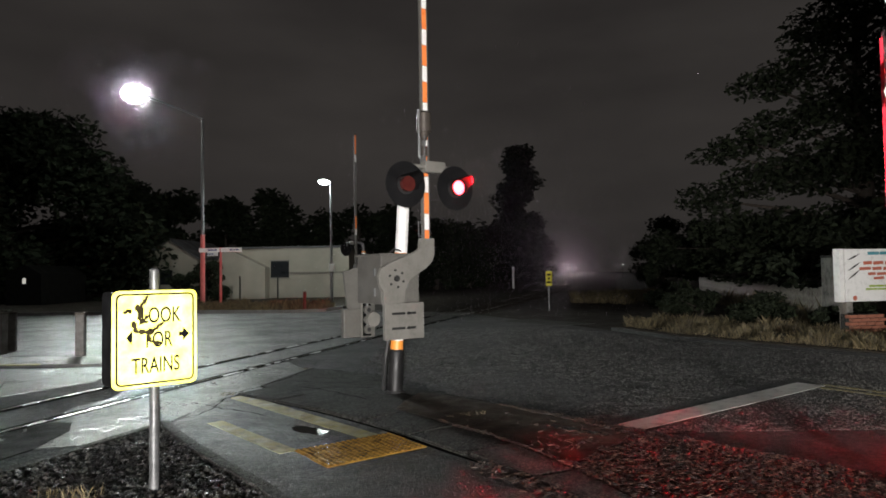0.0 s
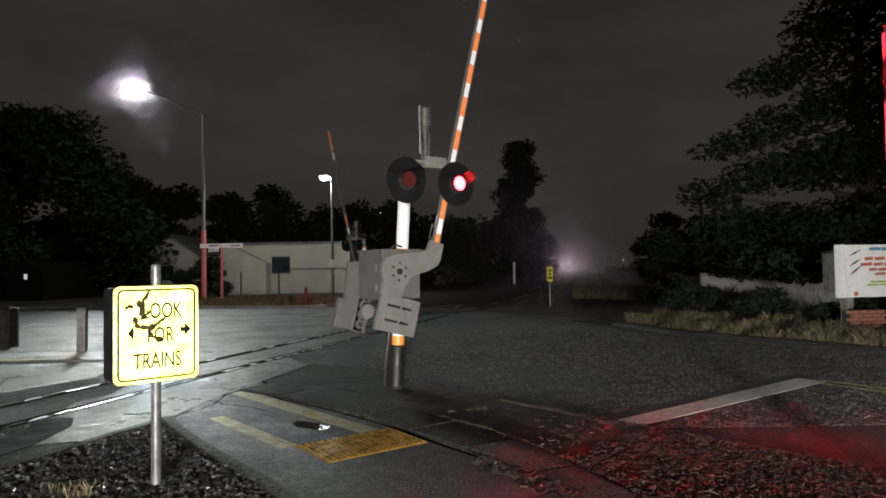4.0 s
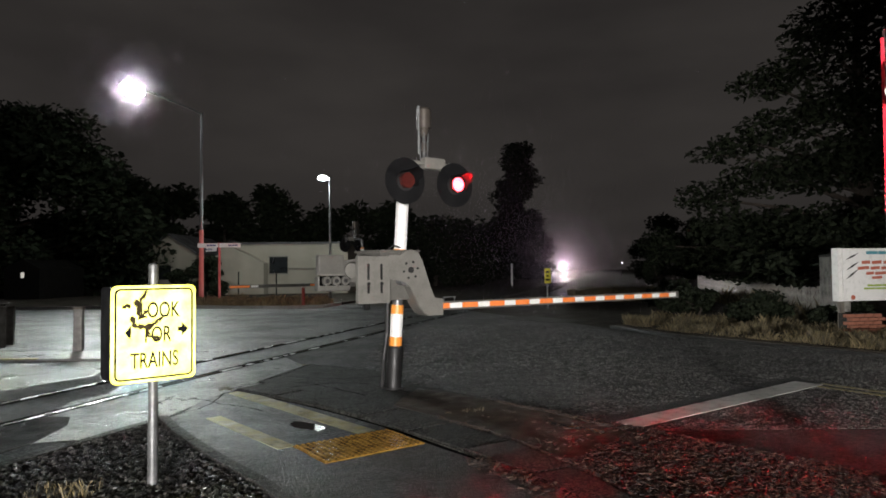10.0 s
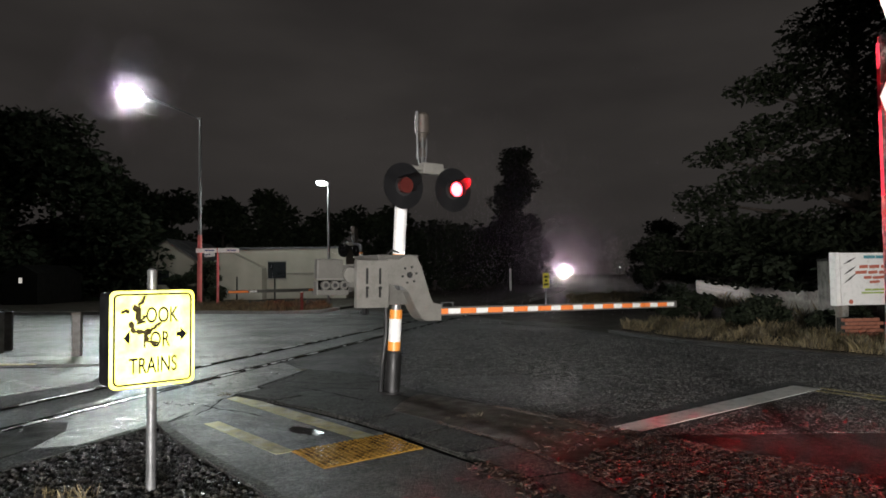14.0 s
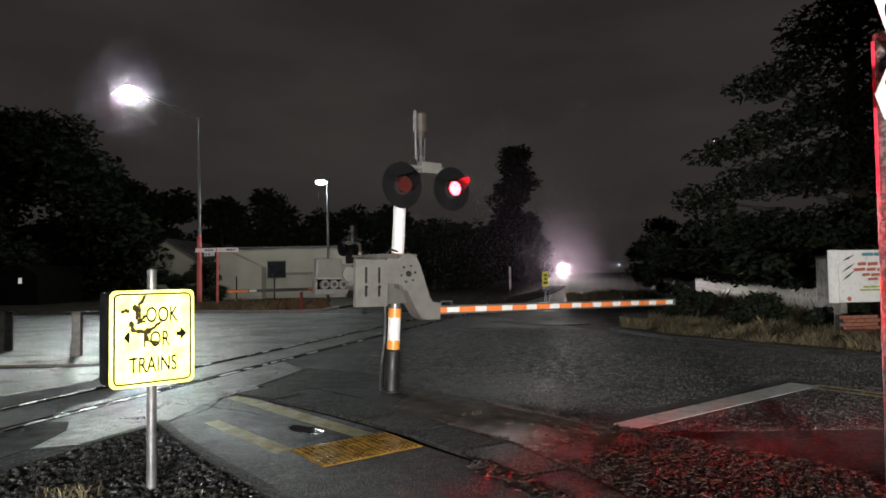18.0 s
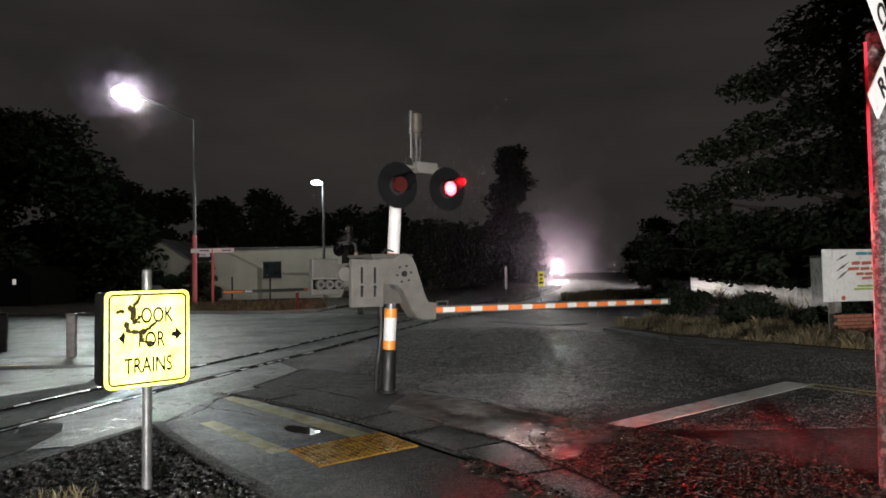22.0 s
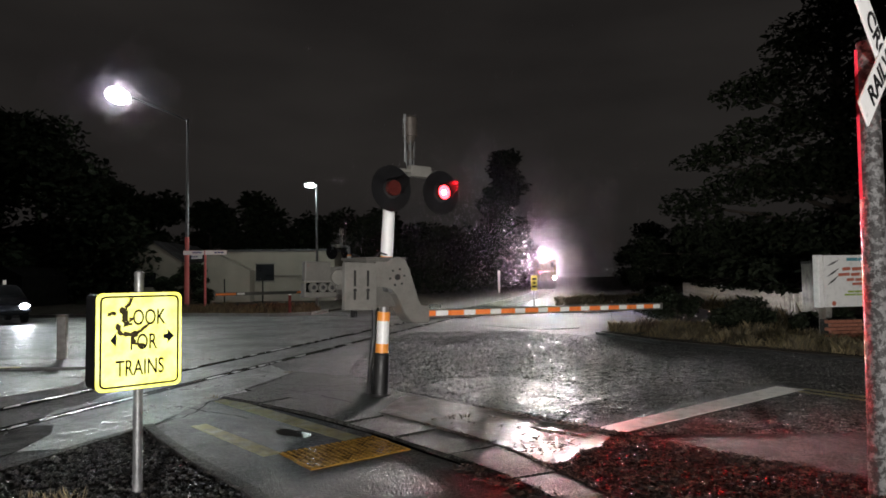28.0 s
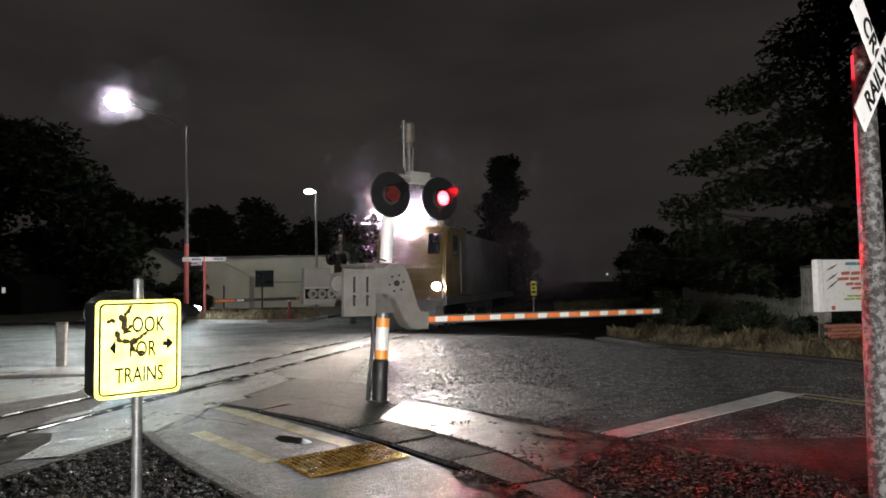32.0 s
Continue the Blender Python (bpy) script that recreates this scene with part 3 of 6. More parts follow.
def markings():
    def stripe(name, quad, material, label, high=0.006, low=0.0):
        bm = mesh()
        prism(bm, quad, low, high)
        structure(name, bm, material, label)
    stripe("stop_line", [(1.69, 6.88), (1.8, 6.58), (5.2, 9.07), (4.96, 9.36)], LINE_PAINT, "worn white stop line painted across the lane")
    stripe("centre_line", [(5.24, 9.2), (5.2, 9.1), (9.0, 3.5), (9.08, 3.58)], YELLOW_LINE, "thin yellow centre line")
    stripe("centre_line_inner", [(5.08, 9.0), (5.04, 8.9), (8.75, 3.3), (8.83, 3.38)], YELLOW_LINE, "thin yellow centre line")
    stripe("path_line", [(-2.86, 8.74), (-2.74, 8.98), (-0.64, 6.6), (-0.8, 6.46)], YELLOW_LINE, "worn yellow line along the footpath", 0.016, 0.01)
    stripe("path_line_outer", [(-2.62, 7.25), (-2.5, 7.37), (-1.36, 6.08), (-1.5, 5.97)], YELLOW_LINE, "worn yellow line along the footpath", 0.016, 0.01)
    stripe("far_path_line", [(-40, 12.35), (-40, 12.55), (-7.6, 12.3), (-7.5, 12.1)], YELLOW_LINE, "worn yellow line on the far path", 0.058, 0.045)


markings()


def cracks():
    """Open joints and ragged cracks, as narrow dark strips of uneven width."""
    rng = random.Random(31)
    lines = ((( -2.95, 8.85), (-2.62, 9.55), (-2.45, 10.4), (-2.3, 11.25), (-1.7, 10.85), (-1.05, 10.4)), ((-3.05, 7.35), (-2.85, 8.0), (-2.9, 8.85)), ((-2.1, 9.0), (-1.6, 9.35), (-0.9, 9.25)), ((-3.1, 8.35), (-2.0, 7.55)), ((-6.4, 9.3), (-6.9, 10.2), (-6.35, 10.8)), ((-7.8, 9.6), (-6.9, 10.2)),
             ((-0.45, 9.2), (0.52, 8.2), (1.7, 6.86), (2.9, 5.5)), ((-0.4, 11.4), (1.6, 13.2), (3.4, 15.4)), ((-5.9, 20.25), (-4.1, 25.3)), ((-9.0, 17.0), (-5.2, 18.2), (-3.9, 19.6)), ((-12.0, 22.0), (-6.6, 22.6)),
             ((-2.35, 9.95), (-1.5, 9.7), (-0.75, 9.95)), ((-2.2, 9.5), (-1.5, 8.95), (-0.95, 8.3)), ((-0.7, 8.95), (-0.1, 8.1), (0.2, 7.5)))
    for k, line in enumerate(lines):
        bm = mesh()
        pts = []
        for a, b in zip(line, line[1:]):
            a, b = Vector((*a, 0)), Vector((*b, 0))
            n = max(2, int((b - a).length / 0.12))
            for i in range(n):
                p = a.lerp(b, i / n)
                side = Vector((-(b - a).y, (b - a).x, 0)).normalized()
                pts.append((p + side * rng.gauss(0, 0.018), side))
        high = 0.0385 if k in (0, 2) or k > 10 else (0.0165 if k in (1, 3) else 0.013)
        rows = [[bm.verts.new(p + s * w * rng.uniform(0.3, 1.5) + Vector((0, 0, high))) for w in (-0.012, 0.012)] for p, s in pts]
        for r0, r1 in zip(rows, rows[1:]):
            bm.faces.new((r0[0], r0[1], r1[1], r1[0]))
        structure("crack", bm, GAP, "ragged dark crack in the paving")


cracks()


def tactile():
    """Yellow tactile tiles with raised domes at the path's end."""
    o = Vector((-1.38, 6.06, 0.012))
    u, v = Vector((0.35, -0.5, 0)), Vector((0.55, 0.42, 0))
    base = tagged(new("tactile_paving", bpy.data.meshes.new("tactile_paving")), "yellow tactile paving with raised domes", "", "", "structure")
    dome = mesh()
    box(dome, (0.335, 0.335, 0.012), (0, 0, 0.006), bevel=0.003)
    for i in range(6):
        for j in range(6):
            bmesh.ops.create_cone(dome, cap_ends=True, segments=8, radius1=0.019, radius2=0.012, depth=0.009, matrix=pose(-0.14 + i * 0.056, -0.14 + j * 0.056, 0.0165))
    me = finish("tactile_tile", dome, TACTILE)
    ang = math.degrees(math.atan2(v.y, v.x))
    for i in range(2):
        for j in range(4):
            p = o + v.normalized() * (0.17 + 0.342 * (j % 3)) + u.normalized() * (0.17 + 0.342 * i) if j < 3 else None
            if p is None:
                continue
            ob = new("tactile_tile", me)
            ob.parent = base
            ob.matrix_basis = Matrix.Translation(p) @ pose(0, 0, 0, 0, 0, ang)


tactile()


def railway():
    """Two rails, flush in the crossing and on sleepers beyond it."""
    ys = [-6 + k * 1.0 for k in range(36)] + [30 + k * 5.0 for k in range(1, 95)]
    for side, label in ((0.553, "near"), (-0.553, "far")):
        bm = mesh()
        # each strip: offset from the rail's middle, half width, low, high
        for strip, (mat) in (("head", STEEL),):
            rows = []
            for y in ys:
                s = track_slope(y)
                n = Vector((1, -s, 0)).normalized()
                c = Vector((track_x(y), y, 0)) + n * side
                rows.append([bm.verts.new(c + n * w + Vector((0, 0, z))) for w, z in ((-0.035, -0.02), (-0.035, 0.014), (-0.028, 0.018), (0.028, 0.018), (0.035, 0.014), (0.035, -0.02))])
            for r0, r1 in zip(rows, rows[1:]):
                for k in range(5):
                    bm.faces.new((r0[k], r0[k + 1], r1[k + 1], r1[k]))
        structure("rail_" + label, bm, STEEL, "worn steel rail set in the road", True)
        bm = mesh()
        inner = -1 if side > 0 else 1
        rows = []
        for y in ys[:32]:
            n = Vector((1, -track_slope(y), 0)).normalized()
            c = Vector((track_x(y), y, 0)) + n * side
            rows.append([bm.verts.new(c + n * w * inner + Vector((0, 0, 0.011))) for w in (0.036, 0.135)] + [bm.verts.new(c + n * w * inner + Vector((0, 0, 0.011))) for w in (-0.036, -0.085)])
        for r0, r1 in zip(rows, rows[1:]):
            bm.faces.new((r0[0], r0[1], r1[1], r1[0]))
            bm.faces.new((r0[2], r0[3], r1[3], r1[2]))
        structure("flangeway_" + label, bm, GAP, "black flangeway groove beside the rail")
    # ballast under the open track, away from the road
    bm = mesh()
    rows = []
    for y in [26 + 4 * k for k in range(120)]:
        n = Vector((1, -track_slope(y), 0)).normalized()
        c = Vector((track_x(y), y, 0))
        rows.append([bm.verts.new(c + n * w + Vector((0, 0, z))) for w, z in ((-2.4, -0.01), (-1.6, -0.03), (1.6, -0.03), (2.4, -0.01))])
    for r0, r1 in zip(rows, rows[1:]):
        for k in range(3):
            bm.faces.new((r0[k], r0[k + 1], r1[k + 1], r1[k]))
    structure("ballast", bm, GRAVEL_BED, "dark ballast under the railway")
    bm = mesh()
    for k in range(80):
        y = 27 + 0.7 * k
        box(bm, (2.1, 0.22, 0.1), (track_x(y), y, -0.03), (0, 0, -math.degrees(math.atan(track_slope(y)))))
    structure("sleepers", bm, SLEEPER, "dark timber sleepers")


railway()

# ---- the level crossing ----


FLASHER_X, FLASHER_Y, FLASHER_Z = (-0.26, 0.53), -0.67, 2.725


def hood_lamp(parent, at, facing, lit):
    """A flasher: black target disc, housing, hood, unlit lens and a turning lit reflector. Returns the reflector."""
    m = Matrix.Translation(at) @ pose(0, 0, 0, 0, 0, facing)
    def annulus(r0, r1, y0, y1):
        bm = mesh()
        n = 40
        loops = [[bm.verts.new((r * math.cos(2 * math.pi * k / n), y, r * math.sin(2 * math.pi * k / n))) for k in range(n)] for r, y in ((r0, y0), (r1, y0), (r1, y1), (r0, y1))]
        for p, q in zip(loops, loops[1:] + loops[:1]):
            for k in range(n):
                bm.faces.new((p[k], p[(k + 1) % n], q[(k + 1) % n], q[k]))
        return bm
    disc = part("target_disc", annulus(0.101, 0.295, 0.024, 0.036), BLACK_PAINT, parent, "round matt black target board", at=m)
    bm = mesh()
    rod(bm, (0, 0.034, 0), (0, 0.22, 0), 0.15, 0.09, 20, caps=False)
    rod(bm, (0, 0.22, 0), (0, 0.225, 0), 0.09, 0.09, 20)
    part("housing", bm, BLACK_PAINT, disc)
    bm = mesh()
    # hood: an open part-tube over the lens, longer at the top
    n = 22
    for inner in (0.125, 0.131):
        ring = []
        for k in range(n + 1):
            a = radians(-30 + 165 * k / n)
            reach = 0.08 + 0.2 * max(0.0, math.sin(a)) ** 0.6
            ring.append((bm.verts.new((inner * math.cos(a), 0.024, inner * math.sin(a))), bm.verts.new((inner * math.cos(a), -reach, inner * math.sin(a)))))
        for p, q in zip(ring, ring[1:]):
            bm.faces.new((p[0], q[0], q[1], p[1]))
    part("hood", bm, BLACK_PAINT, disc, smooth=True)
    part("bezel", annulus(0.1, 0.128, 0.012, 0.024), BLACK, disc)
    bm = annulus(0.092, 0.098, -0.045, 0.045)
    rod(bm, (0, 0.043, 0), (0, 0.047, 0), 0.098, 0.094, 24)
    unit = part("reflector", bm, RED_LENS, parent, "turning red reflector unit", at=m @ pose(0, 0.0, 0))
    part("lit_lens", annulus(0.04, 0.092, -0.047, -0.044), RED_FACE, unit, "glowing red lens")
    bm = annulus(0.04, 0.044, -0.043, 0.02)
    dip = pose(0, 0, 0, 15)
    bmesh.ops.transform(bm, matrix=dip, verts=bm.verts)
    part("bulb_tube", bm, BLACK, unit)
    bm = mesh()
    rod(bm, (0, 0.016, 0), (0, 0.02, 0), 0.0395, 0.0395, 20)
    bmesh.ops.transform(bm, matrix=dip, verts=bm.verts)
    part("bulb", bm, lit, unit, "bright red bulb")
    return unit


def barrier(at, turn, label, boom_length, lit, back=False):
    """Half-barrier: mast, sleeves, gear box, swinging arm with boom and weights, bell, cross-arm with flashers."""
    root = thing("crossing_barrier", pose(*at, 0, 0, turn), label, "barrier")
    lean = Vector((0.128, -0.096, 0)) / 2.75
    base = Vector((-0.04, 0.03, 0))

    def up(z):
        return base + Vector((lean.x * z, lean.y * z, z))
    bm = mesh()
    rod(bm, up(0), up(2.95), 0.07, 0.066, 20)
    mast = part("mast", bm, GALVANISED, root, "grey steel mast", smooth=True)
    bm = mesh()
    rod(bm, up(0), up(0.55), 0.106, 0.101, 20)
    rod(bm, up(0.55), up(0.58), 0.101, 0.088, 20)
    part("mast_boot", bm, BLACK, root, "black boot round the foot of the mast", smooth=True)
    bm = mesh()
    rod(bm, up(-0.02), up(0.03), 0.16, 0.14, 20)
    part("foot_ring", bm, BLACK, root)
    bm = mesh()
    tube(bm, [Vector((-0.17, 0.1, 0.03)), Vector((-0.15, 0.09, 0.4)), Vector((-0.1, 0.08, 0.75)), Vector((-0.1, 0.07, 1.22))], 0.03)
    part("conduit", bm, BLACK, root, smooth=True)
    for lo, hi, bands in ((0.58, 1.13, ((0, 0.22), (0.78, 1))), (1.78, 2.62, ((0, 0.12), (0.93, 1)))):
        bm = mesh()
        rod(bm, up(lo), up(hi), 0.085, 0.085, 20)
        sleeve = part("sleeve", bm, REFLECT_WHITE, root, "white reflective sleeve", smooth=True)
        for a, b in bands:
            bm = mesh()
            rod(bm, up(lo + (hi - lo) * a), up(lo + (hi - lo) * b), 0.0875, 0.0875, 20)
            part("band", bm, REFLECT_ORANGE, sleeve, "orange reflective band", smooth=True)
    # gear box
    bm = mesh()
    box(bm, (0.6, 0.62, 0.64), (-0.1, 0.07, 1.525), bevel=0.02)
    gear = part("gear_box", bm, GREY_PAINT, root, "grey painted steel gear box")
    bm = mesh()
    box(bm, (0.64, 0.66, 0.03), (-0.1, 0.07, 1.85), bevel=0.01)
    part("lid", bm, GREY_PAINT, gear)
    bm = mesh()
    tube(bm, [Vector((-0.2, -0.1, 1.86)), Vector((-0.12, -0.12, 1.93)), Vector((0.02, -0.1, 1.9)), Vector((0.08, -0.05, 1.87))], 0.012, 6)
    part("cable_loop", bm, BLACK, gear)
    for z in (1.62, 1.36):
        bm = mesh()
        box(bm, (0.05, 0.02, 0.1), (-0.4, -0.1, z), bevel=0.004)
        part("hinge", bm, GALVANISED, gear)
    bm = mesh()
    rod(bm, (-0.105, -0.36, 1.45), (-0.105, 0.78, 1.45), 0.05, 0.05, 14)
    part("axle", bm, GALVANISED, root, smooth=True)
    # swinging arm, modelled about the axle with the boom level
    outline = [(-0.33, 0.2), (-0.16, 0.19), (-0.08, 0.25), (0.02, 0.27), (0.13, 0.23), (0.19, 0.12), (0.34, -0.3), (0.39, -0.38), (0.53, -0.39), (0.53, -0.61), (0.3, -0.61), (0.21, -0.57), (0.12, -0.45), (0.0, -0.22), (-0.08, -0.16), (-0.16, -0.13), (-0.33, -0.12)]
    bm = mesh()
    prism(bm, outline, -0.03, 0.03, SIDE)
    bmesh.ops.bevel(bm, geom=bm.edges[:], offset=0.006, segments=1, affect="EDGES")
    arm = part("boom_arm", bm, LIGHT_GREY, root, "pale grey cranked boom arm", at=pose(-0.02, -0.36, 1.6))
    rim = [(0.0, -0.22), (0.12, -0.45), (0.21, -0.57), (0.3, -0.61), (0.53, -0.61)]
    bm = mesh()
    for (x0, z0), (x1, z1) in zip(rim, rim[1:]):
        d = Vector((x1 - x0, 0, z1 - z0))
        box(bm, (d.length + 0.01, 0.2, 0.012), ((x0 + x1) / 2, 0.1, (z0 + z1) / 2), (0, -math.degrees(math.atan2(d.z, d.x)), 0))
    part("arm_flange", bm, GREY_PAINT, arm)
    bm = mesh()
    rod(bm, (0, -0.05, 0), (0, -0.03, 0), 0.04, 0.04, 12)
    hub = part("hub", bm, BLACK, arm)
    for k in range(6):
        a = radians(60 * k + 10)
        bm = mesh()
        rod(bm, (0.11 * math.cos(a), -0.042, 0.11 * math.sin(a)), (0.11 * math.cos(a), -0.03, 0.11 * math.sin(a)), 0.016, 0.016, 6)
        part("bolt", bm, BLACK, arm)
    # near weight plate with two slots
    bm = mesh()
    box(bm, (0.47, 0.07, 0.6), (-0.55, 0, -0.12), bevel=0.01)
    weight = part("counterweight", bm, LIGHT_GREY, arm, "pale grey counterweight plate")
    for x in (-0.64, -0.45):
        for z, h in ((-0.02, 0.2), (-0.24, 0.1)):
            bm = mesh()
            box(bm, (0.03, 0.006, h), (x, -0.037, z))
            part("slot", bm, BLACK, arm)
        bm = mesh()
        rod(bm, (x, -0.05, -0.17), (x, -0.03, -0.17), 0.022, 0.022, 8)
        part("slot_bolt", bm, BLACK, arm)
    # far weight
    bm = mesh()
    box(bm, (0.4, 0.1, 0.28), (-0.62, 1.05, 0.08), bevel=0.02)
    box(bm, (0.5, 0.12, 0.2), (-0.58, 1.05, -0.18), bevel=0.02)
    part("far_counterweight", bm, GREY_PAINT, arm, "grey far-side counterweight block")
    # shade behind the rollers, put into a thin near-black plate
    bm = mesh()
    box(bm, (0.46, 0.012, 0.13), (-0.58, 0.986, -0.14), bevel=0.004)
    part("recess", bm, GAP, arm, "near-black plate drawn for the shaded gap behind the rollers")
    bm = mesh()
    box(bm, (0.52, 0.016, 0.02), (-0.58, 0.984, -0.055))
    part("rim", bm, LIGHT_GREY, arm)
    for x in (-0.72, -0.58, -0.44):
        bm = mesh()
        rod(bm, (x, 0.93, -0.14), (x, 0.99, -0.14), 0.062, 0.062, 16)
        part("roller", bm, GREY_PAINT, arm)
        bm = mesh()
        rod(bm, (x, 0.925, -0.14), (x, 0.931, -0.14), 0.03, 0.03, 12)
        part("roller_pin", bm, BLACK, arm)
    bm = mesh()
    rod(bm, (-0.75, 0.98, -0.14), (-0.35, 0.98, -0.14), 0.018, 0.018, 8)
    part("roller_bar", bm, GALVANISED, arm)
    bm = mesh()
    prism(bm, [(-0.6, 0.12), (0.1, 0.2), (0.16, 0.0), (0.1, -0.2), (-0.6, -0.14)], -0.02, 0.02, Matrix.Translation((0, 1.05, 0)) @ SIDE)
    part("far_arm", bm, GREY_PAINT, arm)
    bm = mesh()
    rod(bm, (-0.55, 0.55, 0.0), (-0.55, 0.6, 0.0), 0.1, 0.1, 18)
    part("balance_disc", bm, LIGHT_GREY, arm)
    # the boom: a grey beam with a band of reflective stripes on its faces
    bm = mesh()
    box(bm, (boom_length - 0.45, 0.05, 0.12), ((boom_length + 0.45) / 2, 0.0, -0.49), bevel=0.012)
    boom = part("boom", bm, GREY_PAINT, arm, "long grey boom with a few red and white patches" if back else "long grey boom with red and white reflective stripes")
    if back:
        bands = ((boom_length - 0.45, 0.8, REFLECT_RED), (boom_length - 1.05, 0.3, REFLECT_WHITE), (2.3, 0.5, REFLECT_RED), (1.9, 0.26, REFLECT_WHITE))
    else:
        bands = [(0.75 + 0.5 * k, 0.215, REFLECT_WHITE) for k in range(int((boom_length - 0.85) / 0.5) + 1)]
        bands += [(0.5 + 0.5 * k, 0.281, REFLECT_RED) for k in range(int((boom_length - 0.6) / 0.5) + 1)]
    for x, w, m in bands:
        bm = mesh()
        box(bm, (min(w, 2 * (boom_length - x)) - 0.002, 0.056, 0.072), (x, 0, -0.49), bevel=0.002)
        part("white_stripe" if m is REFLECT_WHITE else "red_stripe", bm, m, boom)
    bm = mesh()
    box(bm, (0.012, 0.012, 0.06), (0.56, 0.0, -0.4))
    box(bm, (0.012, 0.012, 0.06), (0.74, 0.0, -0.41))
    box(bm, (0.21, 0.012, 0.012), (0.65, 0.0, -0.375))
    part("boom_bracket", bm, GALVANISED, arm)
    # head, carried in front of the raised boom: neck, cross-arm, bell, flashers
    cx, cy = 0.13, -0.5
    bm = mesh()
    tube(bm, [up(2.85), Vector((0.1, -0.2, 2.96)), Vector((cx, cy + 0.02, 3.0))], 0.045, 10)
    rod(bm, (cx, cy, 2.98), (cx, cy, 3.36), 0.026, 0.022, 10)
    part("neck", bm, GALVANISED, root, smooth=True)
    bm = mesh()
    box(bm, (0.33, 0.12, 0.15), (cx + 0.1, cy - 0.06, 2.99), bevel=0.02)
    rod(bm, (FLASHER_X[0], cy - 0.08, 2.985), (FLASHER_X[1], cy - 0.08, 2.985), 0.027, 0.027, 10)
    part("cross_arm", bm, LIGHT_GREY, root, "pale grey cast cross-arm")
    for x in FLASHER_X:
        bm = mesh()
        rod(bm, (x - 0.05, cy - 0.08, 2.985), (x + 0.05, cy - 0.08, 2.985), 0.04, 0.04, 12)
        part("clamp", bm, GALVANISED, root)
        bm = mesh()
        rod(bm, (x, cy - 0.08, 2.985), (x, cy - 0.08, FLASHER_Z), 0.021, 0.021, 8)
        part("drop_tube", bm, GALVANISED, root)
    bm = mesh()
    rod(bm, (cx, cy, 3.46), (cx, cy, 3.7), 0.096, 0.096, 20)
    rod(bm, (cx, cy, 3.7), (cx, cy, 3.73), 0.096, 0.072, 20)
    rod(bm, (cx, cy, 3.35), (cx, cy, 3.46), 0.03, 0.075, 16)
    bell = part("bell", bm, BELL_METAL, root, "dull brown metal warning bell housing", smooth=True)
    bm = mesh()
    rod(bm, (cx, cy, 3.15), (cx, cy, 3.27), 0.045, 0.04, 14)
    part("collar", bm, BELL_METAL, bell, smooth=True)
    bm = mesh()
    tube(bm, [Vector((cx - 0.125, cy - 0.06, 3.1)), Vector((cx - 0.125, cy - 0.06, 3.72))], 0.011, 6)
    rod(bm, (cx - 0.125, cy - 0.06, 3.61), (cx - 0.125, cy - 0.06, 3.73), 0.019, 0.019, 8)
    part("aerial", bm, GALVANISED, bell)
    for k in range(3):
        q = radians(120 * k)
        bm = mesh()
        rod(bm, (cx + 0.05 * math.cos(q), cy + 0.05 * math.sin(q), 3.06), (cx + 0.07 * math.cos(q), cy + 0.07 * math.sin(q), 3.4), 0.01, 0.01, 6)
        part("stay", bm, GALVANISED, bell)
    units = [hood_lamp(root, Vector((x, FLASHER_Y, FLASHER_Z)), 0, lit) for x in FLASHER_X]
    return root, arm, units


near_barrier, near_arm, flashers = barrier((-0.64, 8.9, 0.03), TURN, "grey half-barrier with striped boom, bell and red flashers", 5.95, RED_GLOW)
far_barrier, far_arm, far_units = barrier((-3.35, 27.4, 0.0), TURN + 191, "grey half-barrier with its boom across the far lane", 6.05, RED_GLOW_FAR, True)

# ---- signs and posts ----


